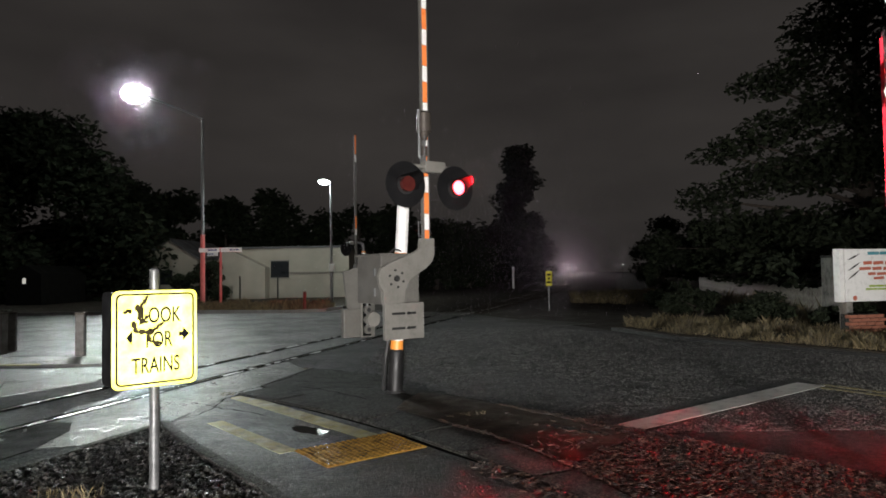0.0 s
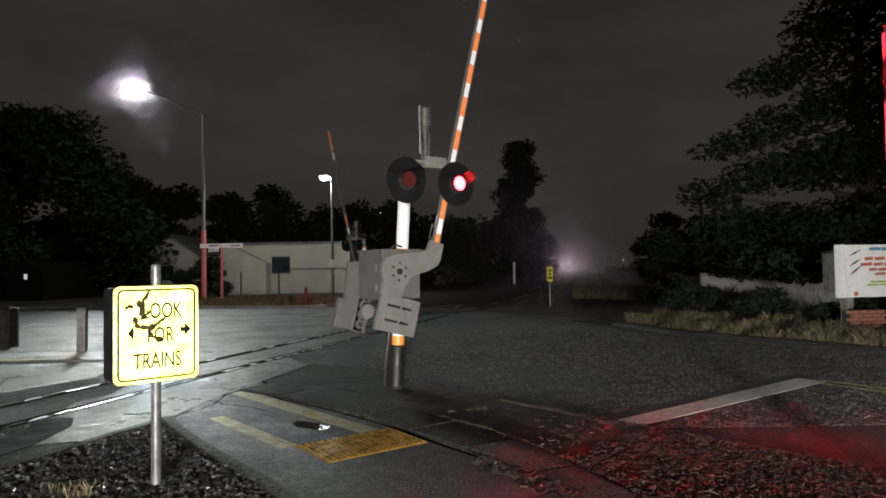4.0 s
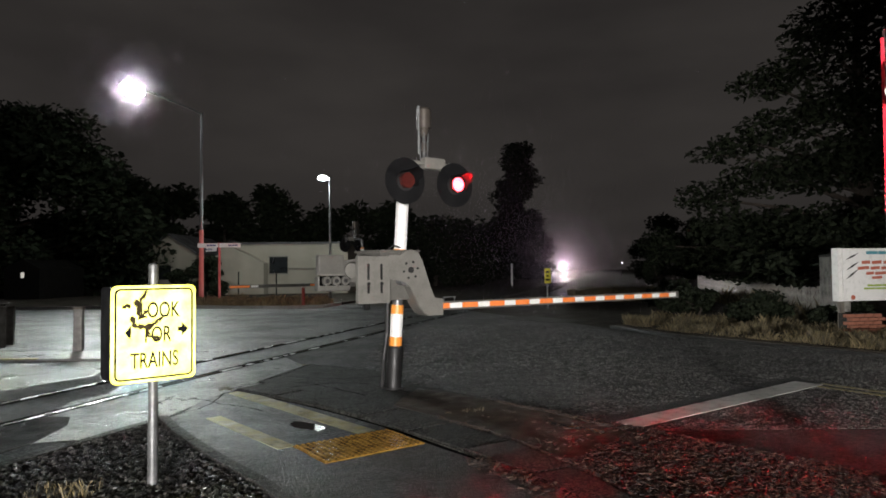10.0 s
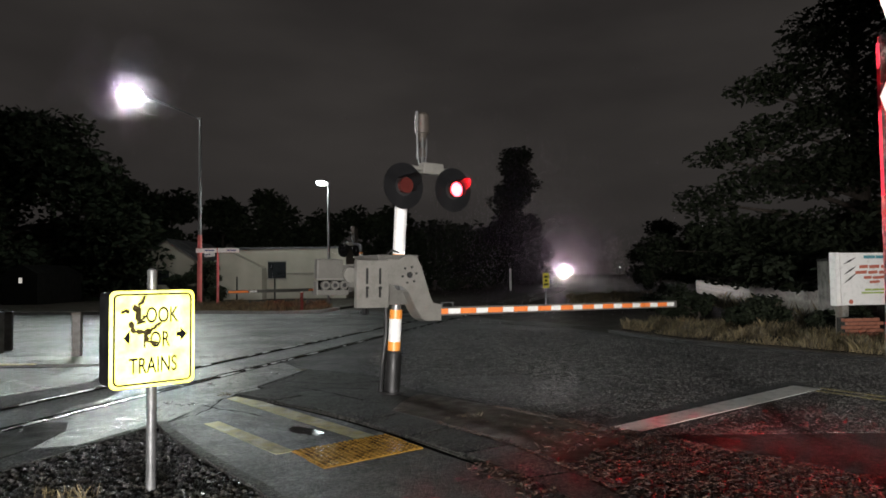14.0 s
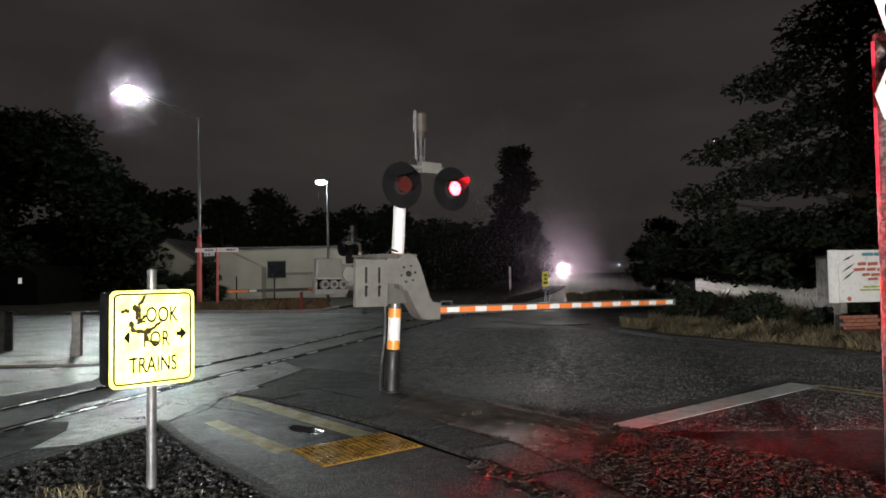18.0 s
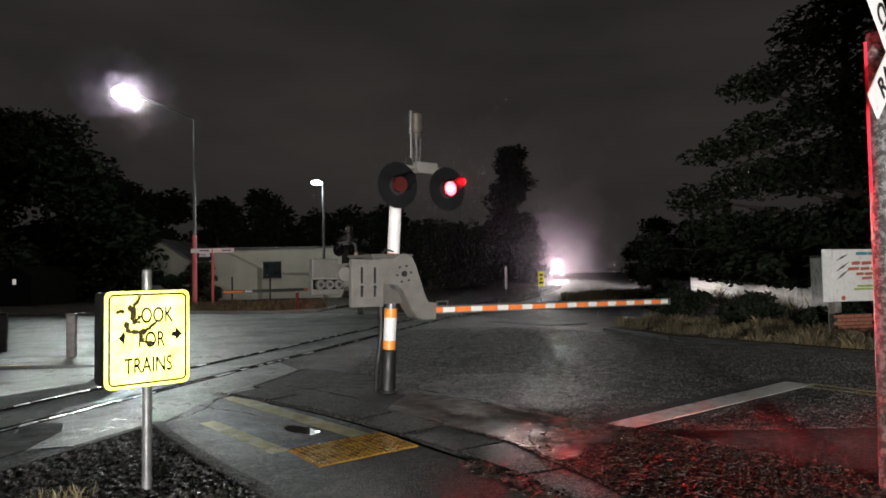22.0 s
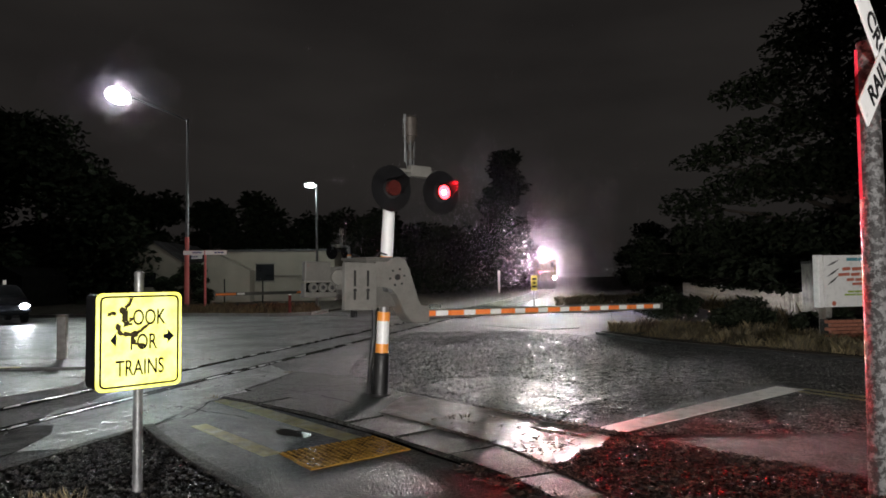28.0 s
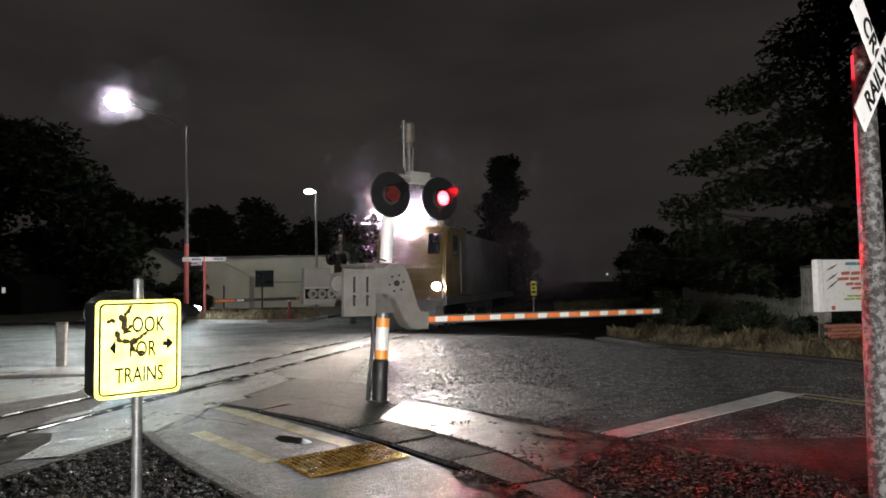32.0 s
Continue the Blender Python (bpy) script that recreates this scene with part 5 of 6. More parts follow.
def clump_cloud(seed, n, half_w, half_d, low, high, r):
    rng = random.Random(seed)
    out = []
    for _ in range(n):
        z = rng.uniform(low, high)
        k = 1.0 - 0.75 * max(0.0, (z - (low + high) / 2) / (high - low) * 2) ** 2
        a = rng.uniform(0, 2 * math.pi)
        q = rng.random() ** 0.5
        out.append(((half_w * k * q * math.cos(a), half_d * k * q * math.sin(a), z), (r * rng.uniform(0.7, 1.3), r * rng.uniform(0.7, 1.3), r * rng.uniform(0.5, 0.9))))
    return out


# the tall tree beside the fence, with level tiers of boughs
TIERS = [((-4.6, -0.4, 8.3), (1.5, 1.3, 0.55)), ((-3.2, -0.5, 8.9), (1.7, 1.5, 0.6)), ((-6.3, -0.3, 5.75), (1.3, 1.1, 0.35)), ((-5.0, 0.2, 6.25), (1.6, 1.3, 0.45)), ((-3.6, 0.0, 6.9), (1.9, 1.6, 0.6)),
         ((-5.6, 0.4, 4.2), (1.3, 1.2, 0.7)), ((-4.4, 0, 4.9), (1.8, 1.6, 0.8)), ((-4.9, 0.6, 3.0), (1.5, 1.3, 1.0)), ((-2.6, -0.5, 5.2), (2.2, 2.0, 1.0)), ((-3.0, 0.4, 3.0), (2.2, 2.0, 0.9)), ((-1.6, -0.6, 7.6), (2.2, 1.8, 0.9)),
         ((-2.3, -0.2, 10.0), (1.7, 1.5, 0.55)), ((-0.8, 0.2, 10.9), (1.9, 1.6, 0.7)), ((0.6, 0, 11.9), (1.9, 1.7, 0.8)), ((1.6, -0.4, 9.4), (2.4, 2.0, 1.1)), ((0.4, -0.8, 5.8), (2.4, 2.0, 1.2)), ((2.8, 0, 7.2), (2.4, 2.0, 1.3)),
         ((3.2, 0, 11.2), (2.2, 2.0, 1.2)), ((0.2, 0.4, 3.4), (2.2, 2.0, 0.9)), ((2.8, 0.4, 4.2), (2.4, 2.0, 1.2)), ((0.6, 1.6, 2.6), (2.4, 1.2, 0.6)), ((1.2, 0.2, 13.0), (1.8, 1.6, 0.7)),
         ((2.6, 0, 12.8), (2.6, 2, 1.1)), ((4.4, 0, 9.6), (2.4, 2, 1.4)), ((4.8, 0, 12.6), (2.4, 2, 1.3)), ((3.0, 0.2, 14.4), (2.4, 2, 0.9)),
         ((-4.4, -1.6, 1.75), (1.4, 1.6, 0.45)), ((-4.6, -4.0, 1.7), (1.2, 1.5, 0.4)), ((-3.6, -5.6, 1.75), (1.3, 1.3, 0.5)), ((-2.4, -6.4, 2.0), (1.3, 1.2, 0.7)), ((-2.6, -2.5, 2.6), (1.8, 1.8, 0.7)), ((-1.0, -4.5, 3.0), (1.9, 1.8, 0.9)), ((0.6, -5.5, 2.2), (1.6, 1.4, 1.2)), ((-3.4, 4.0, 1.95), (1.4, 2.4, 0.55)), ((-2.4, 8.5, 2.1), (1.8, 2.8, 0.7)), ((-5.6, 6.0, 2.6), (1.0, 1.6, 0.9)), ((-4.6, -3.2, 1.72), (0.8, 2.2, 0.35)), ((-4.4, 0.6, 1.78), (0.8, 2.4, 0.38)), ((-4.2, -5.8, 1.72), (0.8, 1.0, 0.35))]
TIERS += [((10.45 + 0.2727 * (y - 17.8) - 0.4 - 15.6, y - 24.5, 1.08 + 0.1 * math.sin(3.1 * y)), (0.4, 1.1, 0.2)) for y in (18.6, 20.4, 22.4, 24.6, 27.0, 30.0, 33.5, 37.5)]
TIERS = [((c[0] + 0.9, c[1], c[2]), r) if c[2] > 4.8 and c[0] < -1.5 else (c, r) for c, r in TIERS]
tree("cedar_tree", (15.6, 24.5, 0.08), 13.5, TIERS, 46000, 0.13, "tall dark conifer with level tiers of boughs", 11, 0.45)
tree("broad_tree", (-31, 46, 0.08), 14, clump_cloud(3, 46, 9.0, 4, 1.2, 13.4, 2.7), 26000, 0.27, "big dark broad tree on the far side of the street", 3, 0.5)
tree("broad_tree", (-27.5, 57, 0.08), 9.5, clump_cloud(4, 26, 3.4, 3, 1.2, 9.2, 1.8), 11000, 0.24, "dark broad tree beside the house", 4, 0.35)
tree("slim_tree", (12.7, 114, 0.0), 24, clump_cloud(5, 70, 3.8, 3, 1.5, 23.0, 2.0) + clump_cloud(15, 34, 7.0, 4, 1.0, 11.5, 2.4), 32000, 0.36, "tall narrow dark tree beside the railway", 5, 0.35)
for n, (x, y, h, w) in enumerate(((-34, 70, 10.8, 4), (-29, 70, 10.5, 4), (-24, 72, 9.8, 4), (-18.8, 70, 10.6, 2.6), (-14, 73, 9, 3.6), (-9.4, 71, 8.8, 3.4), (-5.2, 69, 8.2, 3.0), (-1.2, 70, 7.2, 2.8), (2.4, 74, 7.0, 2.8), (31.5, 96, 8.8, 4.4), (38, 98, 8.6, 5.0), (44, 94, 8.4, 5), (46, 88, 9, 6), (-42, 70, 12, 6), (-52, 66, 13, 6))):
    tree("distant_tree", (x, y, 0), h, clump_cloud(20 + n, 22, w, w, 0.6, h - 0.5, 1.9), 5200, 0.32, "dark tree in the far tree line", 20 + n, 0.3)
tree("low_tree", (-15.2, 41.5, 0.08), 2.8, clump_cloud(41, 13, 1.5, 1.0, 0.4, 2.5, 0.55), 5000, 0.11, "dark leafy shrub beside the building", 41, 0.12)
tree("low_tree", (-18.2, 44.5, 0.08), 1.9, clump_cloud(42, 9, 0.9, 0.8, 0.3, 1.6, 0.4), 2500, 0.11, "dark leafy shrub beside the building", 42, 0.12)
for n, (x, y, h, w) in enumerate(((8.6, 18.0, 0.75, 1.0), (7.8, 20.6, 0.8, 1.1), (10.0, 16.4, 0.4, 0.7), (8.2, 24.0, 0.9, 1.1), (10.6, 33.0, 3.0, 0.9), (13.2, 17.2, 1.6, 1.4))):
    tree("shrub", (x, y, 0.09), h, clump_cloud(60 + n, 9, w, w * 0.7, 0.2, h, 0.4), 2600, 0.07, "dark straggling shrub on the verge", 60 + n, 0.05)


def grass(name, outline, count, tall, seed, label, low=0.06, thin=0.008):
    rng = random.Random(seed)
    xs, ys = [p[0] for p in outline], [p[1] for p in outline]
    verts, faces = [], []
    while count:
        x, y = rng.uniform(min(xs), max(xs)), rng.uniform(min(ys), max(ys))
        if not inside(x, y, outline) or noise.noise(Vector((x * 0.9, y * 0.9, seed))) < -0.15 + rng.uniform(-0.3, 0.1):
            continue
        count -= 1
        h = tall * rng.uniform(0.25, 1.1) * (0.75 + 0.9 * noise.noise(Vector((x * 1.6, y * 1.6, seed + 3.0))))
        a, lean = rng.uniform(0, 2 * math.pi), rng.uniform(0.1, 0.7)
        w = thin * (1 + 0.75 * rng.random())
        dx, dy = math.cos(a), math.sin(a)
        k = len(verts)
        verts += [(x - dy * w, y + dx * w, low), (x + dy * w, y - dx * w, low), (x + dx * h * lean * 0.4 + dy * w * 0.7, y + dy * h * lean * 0.4 - dx * w * 0.7, low + h * 0.6), (x + dx * h * lean, y + dy * h * lean, low + h)]
        faces += [(k, k + 1, k + 2), (k, k + 2, k + 3)]
    return stuff(name, verts, faces, DRY_GRASS, label, "grass")


grass("dry_grass", [(8.1, 11.7), (5.65, 15.6), (4.9, 18.2), (6.2, 21), (8.5, 19.2), (10.2, 15.6), (11.5, 11.0), (12, 7)], 26000, 0.26, 7, "long dry grass along the verge", 0.06, 0.0042)
grass("dry_grass", [(-14.6, 30.4), (-11.6, 30.15), (-7.15, 29.05), (-5.75, 29.7), (-5.4, 31.8), (-8, 33.5), (-14.6, 33.5)], 24000, 0.42, 8, "long dry grass on the far island", 0.06, 0.006)
grass("straw_stems", [(9.4, 17.0), (10.1, 17.0), (13.6, 30.0), (12.2, 30.0)], 2600, 0.6, 19, "tall dead straw stems in front of the fence", 0.06, 0.004)
grass("dry_grass", [(6.2, 33), (9.5, 29), (16, 50), (8.5, 46)], 7000, 0.35, 9, "rough grass beside the railway")

for n, (x, y, r, tall, many) in enumerate(((-2.75, 4.75, 0.24, 0.17, 130), (-2.95, 8.95, 0.1, 0.05, 40), (0.22, 7.22, 0.2, 0.07, 90), (0.3, 7.4, 0.14, 0.09, 50), (-2.4, 11.25, 0.1, 0.06, 40))):
    grass("weeds", [(x - r, y - r * 0.6), (x + r, y - r * 0.6), (x + r, y + r * 0.6), (x - r, y + r * 0.6)], many, tall, 70 + n, "small tuft of dry weeds in a joint", 0.02, 0.0025)


def track_post():
    post = thing("marker_post", pose(6.85, 68, 0.0), "white painted marker post beside the railway", "post")
    bm = mesh()
    box(bm, (0.2, 0.2, 2.15), (0, 0, 1.075), bevel=0.02)
    part("shaft", bm, LINE_PAINT, post)
    bm = mesh()
    box(bm, (0.22, 0.22, 0.12), (0, 0, 2.2), bevel=0.03)
    part("cap", bm, WHITE_PAINT, post)


track_post()


def far_lights():
    """A dark cottage with a lit window, and two far lamps."""
    root = thing("cottage", pose(-28.5, 40.5, 0.08), "dark cottage among trees with a lit window", "house")
    bm = mesh()
    prism(bm, [(1.2, 0), (3.4, 0), (3.4, 1.9), (2.3, 2.5), (1.2, 1.9)], -5, 0, SIDE)
    part("wall", bm, DARK_BOARD, root)
    bm = mesh()
    box(bm, (0.2, 0.04, 0.34), (2.35, -0.01, 1.5))
    part("window", bm, HOUSE_GLOW, root, "small lit window")
    for x, y, z in ((43.4, 150, 0.9), (40.0, 150, 3.0)):
        lampx = thing("garden_lamp", pose(x, y, 0.09), "small far lamp on a slim post", "lamp")
        bm = mesh()
        rod(bm, (0, 0, 0), (0, 0, z), 0.05, 0.05, 8)
        part("post", bm, BLACK_PAINT, lampx)
        bm = mesh()
        bmesh.ops.create_uvsphere(bm, u_segments=10, v_segments=6, radius=0.07, matrix=pose(0, 0, z + 0.05))
        part("globe", bm, SMALL_LENS, lampx)


far_lights()

# ---- loose pieces on the ground ----


def chips():
    rng = random.Random(12)
    poly = STONE_OUT[3:][::-1] + [(0.2, 7.16), (0.57, 7.34), (0.62, 7.95)] + SEAM[4:]
    verts, faces = [], []
    n = 0
    while n < 24000:
        x, y = rng.uniform(-0.2, 5.3), rng.uniform(2.7, 8.0)
        if not inside(x, y, poly):
            continue
        edge = noise.noise(Vector((x * 1.3, y * 1.3, 2.0)))
        if inside(x, y, MUD) and rng.random() < 0.99 - 0.1 * (edge > 0.25):
            continue
        n += 1
        l, w, h = rng.uniform(0.018, 0.07), rng.uniform(0.005, 0.012), rng.uniform(0.003, 0.007)
        m = pose(x, y, 0.034 + rng.uniform(0, 0.018), rng.gauss(0, 14), rng.gauss(0, 14), rng.uniform(0, 360))
        k = len(verts)
        verts += [m @ Vector((sx * l * (0.7 if sy > 0 else 1), sy * w, sz * h)) for sx in (-0.5, 0.5) for sy in (-0.5, 0.5) for sz in (-0.5, 0.5)]
        faces += [(k, k + 1, k + 3, k + 2), (k + 4, k + 6, k + 7, k + 5), (k, k + 4, k + 5, k + 1), (k + 2, k + 3, k + 7, k + 6), (k + 1, k + 5, k + 7, k + 3)]
    # leaf litter caught in the joint beside the kerb blocks
    line = GROOVE[5:9]
    for _ in range(900):
        i = rng.randrange(len(line) - 1)
        f = rng.random()
        x = line[i][0] + (line[i + 1][0] - line[i][0]) * f + rng.gauss(-0.04, 0.06)
        y = line[i][1] + (line[i + 1][1] - line[i][1]) * f + rng.gauss(0, 0.05)
        l, w, h = rng.uniform(0.025, 0.07), rng.uniform(0.012, 0.028), 0.003
        m = pose(x, y, 0.022 + rng.uniform(0, 0.03), rng.gauss(0, 18), rng.gauss(0, 18), rng.uniform(0, 360))
        k = len(verts)
        verts += [m @ Vector((sx * l * (0.7 if sy > 0 else 1), sy * w, sz * h)) for sx in (-0.5, 0.5) for sy in (-0.5, 0.5) for sz in (-0.5, 0.5)]
        faces += [(k, k + 1, k + 3, k + 2), (k + 4, k + 6, k + 7, k + 5), (k, k + 4, k + 5, k + 1), (k + 2, k + 3, k + 7, k + 6), (k + 1, k + 5, k + 7, k + 3)]
    stuff("bark_chips", verts, faces, BARK, "loose brown bark chips and fallen leaves", "bark chips")


chips()


def gravel():
    rng = random.Random(13)
    poly = GRAVEL_BACK[1:][::-1] + GRAVEL_EDGE
    verts, faces = [], []

    def stone(x, y, z, r):
        k = len(verts)
        a0 = rng.uniform(0, 6.28)
        for zz, rr in ((-0.3, 1.0), (0.35, 0.75)):
            for i in range(5):
                a = a0 + i * 1.2566
                q = r * rr * rng.uniform(0.75, 1.25)
                verts.append((x + q * math.cos(a), y + q * math.sin(a), z + r * (zz + rng.uniform(-0.15, 0.15))))
        verts.append((x, y, z + r * 0.6))
        for i in range(5):
            j = (i + 1) % 5
            faces.append((k + i, k + j, k + 5 + j, k + 5 + i))
            faces.append((k + 5 + i, k + 5 + j, k + 10))
    n = 0
    while n < 9000:
        x, y = rng.uniform(-4.8, -0.6), rng.uniform(2.6, 7.2)
        if inside(x, y, poly):
            stone(x, y, 0.024 + rng.uniform(0, 0.012), rng.uniform(0.009, 0.026))
            n += 1
    stuff("gravel", verts, faces, STONES, "loose wet dark gravel stones", "gravel")
    verts.clear(), faces.clear()
    n = 0
    while n < 3500:
        y = rng.uniform(0.5, 7.6)
        x = track_x(y) + rng.uniform(-1.6, 0.95)
        if inside(x, y, poly) or y > 6.6 + 0.5 * rng.random() or abs(abs(x - track_x(y)) - 0.55) < 0.1:
            continue
        stone(x, y, 0.006 + rng.uniform(0, 0.01), rng.uniform(0.012, 0.03))
        n += 1
    stuff("track_gravel", verts, faces, STONES, "dark ballast between the rails", "gravel")


gravel()


def road_chips():
    """Coarse stone chips that stand proud of the worn road."""
    rng = random.Random(21)
    verts, faces = [], []
    n = 0
    while n < 62000:
        y = 6.6 + 13.0 * rng.random() ** 1.5
        x = rng.uniform(-1.6, 8.2)
        if x < 1.95 - 0.98 * (y - 6.6) * (y < 11) - 3.4 * (y >= 11) or x > 8.0 - 0.62 * (y - 11.4) or x < track_x(y) + 1.0:
            continue
        if 0.6 * x - 0.8 * y > -4.72 and 0.6 * x - 0.8 * y < -4.1 and x < 5.2:
            continue
        if noise.noise(Vector((x * 0.9, y * 0.5, 4.0))) + 0.5 * noise.noise(Vector((x * 4, y * 3, 9.0))) < rng.uniform(-1.1, 0.15):
            continue
        n += 1
        r, a0, k = rng.uniform(0.006, 0.017), rng.uniform(0, 6.28), len(verts)
        h = r * rng.uniform(0.2, 0.42)
        for rr, z in ((1.0, 0.0), (0.68, h)):
            for i in range(4):
                q = r * rr * rng.uniform(0.75, 1.2)
                verts.append((x + q * math.cos(a0 + i * 1.5708), y + q * math.sin(a0 + i * 1.5708), 0.002 + z * (rng.uniform(0.7, 1.25) if z else 1.0)))
        faces += [(k + i, k + (i + 1) % 4, k + 4 + (i + 1) % 4, k + 4 + i) for i in range(4)] + [(k + 4, k + 5, k + 6, k + 7)]
    stuff("road_chips", verts, faces, CHIP, "coarse wet stone chips in the worn road", "stone chips")


road_chips()



def rain():
    """Fine rain: thin drops as slender triangles, seen only where a lamp lights them. Packed near the lamps to draw
    their halos.
    """
    rng = np.random.default_rng(5)
    # banks follow the track so that lit drops stand in for headlamp glare
    # each bank of rain: drops, reach in y, shift and spread in x, spread in z, half width and length of a streak
    banks = ((12000, 19, 46, 2.4, 2.4, 2.2, 0.001, 0.16), (130000, 52, 125, 0.8, 2.7, 2.4, 0.0022, 0.12), (40000, 110, 220, 0.4, 3.6, 3.2, 0.0035, 0.25), (40000, 200, 470, 0.0, 10.0, 8.0, 0.0075, 0.5), (36000, 220, 475, 0.0, 2.6, 2.4, 0.004, 0.35))
    spots, half, fall_length = [], [], []
    for n, y0, y1, shift, sx, sz, thin, length in banks:
        y = rng.uniform(y0, y1, n)
        x = np.array([track_x(v) for v in y]) + shift + rng.normal(0, sx, n)
        spots.append(np.stack([x, y, np.abs(3.6 + rng.normal(0, sz, n))], 1))
        half.append(np.full(n, thin))
        fall_length.append(np.full(n, length))
    # drops packed round the street lamp's head to draw its halo
    n = 34000
    spots.append(np.array(LAMP_HEAD) + rng.normal(0, 1, (n, 3)) * rng.choice([0.6, 1.8], n)[:, None])
    half.append(np.full(n, 0.0008))
    fall_length.append(np.full(n, 0.06))
    c, half, fall_length = np.concatenate(spots), np.concatenate(half), np.concatenate(fall_length)
    a = rng.uniform(0, 2 * np.pi, len(c))
    w = np.stack([np.cos(a), np.sin(a), 0 * a], 1) * half[:, None]
    fall = np.stack([0.12 + 0 * a, 0 * a, 1 + 0 * a], 1) * (fall_length * rng.uniform(0.6, 1.3, len(c)))[:, None]
    verts = np.stack([c - w, c + w, c + fall], 1).reshape(-1, 3)
    me = bpy.data.meshes.new("rain")
    me.vertices.add(len(verts))
    me.vertices.foreach_set("co", verts.ravel())
    me.loops.add(len(verts))
    me.loops.foreach_set("vertex_index", np.arange(len(verts), dtype=np.int32))
    me.polygons.add(len(c))
    me.polygons.foreach_set("loop_start", np.arange(0, len(verts), 3, dtype=np.int32))
    me.update(calc_edges=True)
    me.materials.append(RAIN_HALO)
    tagged(new("rain", me), "fine rain, packed round the lamps to draw their halos", "rain", "", "stuff")


rain()

# ---- the train and the car ----


def locomotive():
    root = thing("locomotive", pose(track_x(448), 448, 0), "yellow and grey diesel locomotive with bright headlights", "train")
    # nose at y = 0, facing -y in its own space
    bm = mesh()
    prism(bm, [(0.0, 1.0), (0.0, 2.2), (0.4, 3.38), (0.58, 3.6), (3.2, 3.66), (3.2, 1.0)], -1.27, 1.27, Matrix(((0, 0, 1, 0), (1, 0, 0, 0), (0, 1, 0, 0), (0, 0, 0, 1))))
    bmesh.ops.bevel(bm, geom=bm.edges[:], offset=0.07, segments=3, affect="EDGES")
    cab = part("cab", bm, LOCO_YELLOW, root, "yellow cab with raked front")
    bm = mesh()
    box(bm, (2.2, 10.5, 2.5), (0, 8.5, 2.35), bevel=0.12)
    part("hood", bm, LOCO_GREY, root, "grey engine hood", smooth=True)
    bm = mesh()
    box(bm, (2.65, 14.0, 0.3), (0, 7.0, 1.0), bevel=0.03)
    part("frame", bm, LOCO_GREY, root)
    bm = mesh()
    prism(bm, [(-1.2, 0.0), (1.2, 0.0), (1.0, -0.25), (-1.0, -0.25)], 0.2, 0.85)
    box(bm, (2.5, 0.12, 0.2), (0, -0.1, 0.92), bevel=0.02)
    part("plough", bm, LOCO_GREY, root, "dark pilot plough")
    for y in (2.6, 11.4):
        bm = mesh()
        box(bm, (2.0, 3.2, 0.5), (0, y, 0.62), bevel=0.06)
        bogie = part("bogie", bm, BLACK_PAINT, root)
        for dy in (-1.0, 0.0, 1.0):
            for sx in (-0.53, 0.53):
                bm = mesh()
                rod(bm, (sx - 0.06, y + dy, 0.48), (sx + 0.06, y + dy, 0.48), 0.46, 0.46, 22)
                part("wheel", bm, STEEL, bogie, smooth=True)
    for x in (-0.85, 0.85):
        bm = mesh()
        box(bm, (0.42, 0.03, 0.75), (x, 0.21, 2.98), (-17.2, 0, 0), bevel=0.06)
        part("windscreen", bm, DARK_GLASS, cab, "dark windscreen pane")
    for sx in (-1, 1):
        bm = mesh()
        box(bm, (0.03, 0.75, 0.75), (sx * 1.28, 1.5, 2.95), bevel=0.02)
        part("side_window", bm, DARK_GLASS, cab, "dark side window")
        bm = mesh()
        box(bm, (0.03, 0.62, 1.9), (sx * 1.28, 2.6, 2.2), bevel=0.02)
        part("door", bm, LOCO_GREY, cab)
        bm = mesh()
        tube(bm, [Vector((sx * 1.2, -0.05, 1.1)), Vector((sx * 1.2, -0.12, 1.9))], 0.018, 6)
        part("handrail", bm, WHITE_PAINT, root)
    bm = mesh()
    for z in (1.35, 1.75, 2.0):
        box(bm, (1.6, 0.02, 0.03), (0, -0.012, z))
    part("grille", bm, LOCO_GREY, cab)

    def head(x, z, r, material, name, y=0.0, deep=0.22, mouth=1.3):
        bm = mesh()
        n = 20
        for k in range(n):
            a0, a1 = 2 * math.pi * k / n, 2 * math.pi * (k + 1) / n
            for q in (r * mouth, r * mouth + 0.02):
                vs = [bm.verts.new((x + q * math.cos(a), yy, z + q * math.sin(a))) for a, yy in ((a0, y - deep), (a1, y - deep), (a1, y + 0.07), (a0, y + 0.07))]
                bm.faces.new(vs)
        lamp_ob = part(name, bm, BLACK_PAINT, root, "round black lamp tube added to set the beam's width")
        bm = mesh()
        rod(bm, (x, y - deep * 0.98, z), (x, y - 0.012, z), r * mouth - 0.004, r * mouth - 0.004, n, caps=False)
        part("reflector", bm, GREY_PAINT, lamp_ob)
        bm = mesh()
        bmesh.ops.create_cone(bm, cap_ends=True, segments=20, radius1=r, radius2=r, depth=0.02, matrix=pose(x, y, z, 90))
        part("lens", bm, material, lamp_ob, "glowing lamp lens")
    bm = mesh()
    box(bm, (1.0, 0.5, 0.48), (0, 2.48, 3.88), bevel=0.08)
    part("headlight_box", bm, LOCO_YELLOW, root)
    # tubes much deeper than a lamp needs, added to narrow the beam
    for x in (-0.23, 0.23):
        head(x, 3.9, 0.18, TRAIN_GLOW, "headlight", 2.2, 1.6, 1.1)
    # extra wide lamp, added to brighten the drops before the headlights
    head(0, 3.72, 0.09, HALO_FILL_GLOW, "halo_fill_lamp", 0.6, 0.03, 1.15)
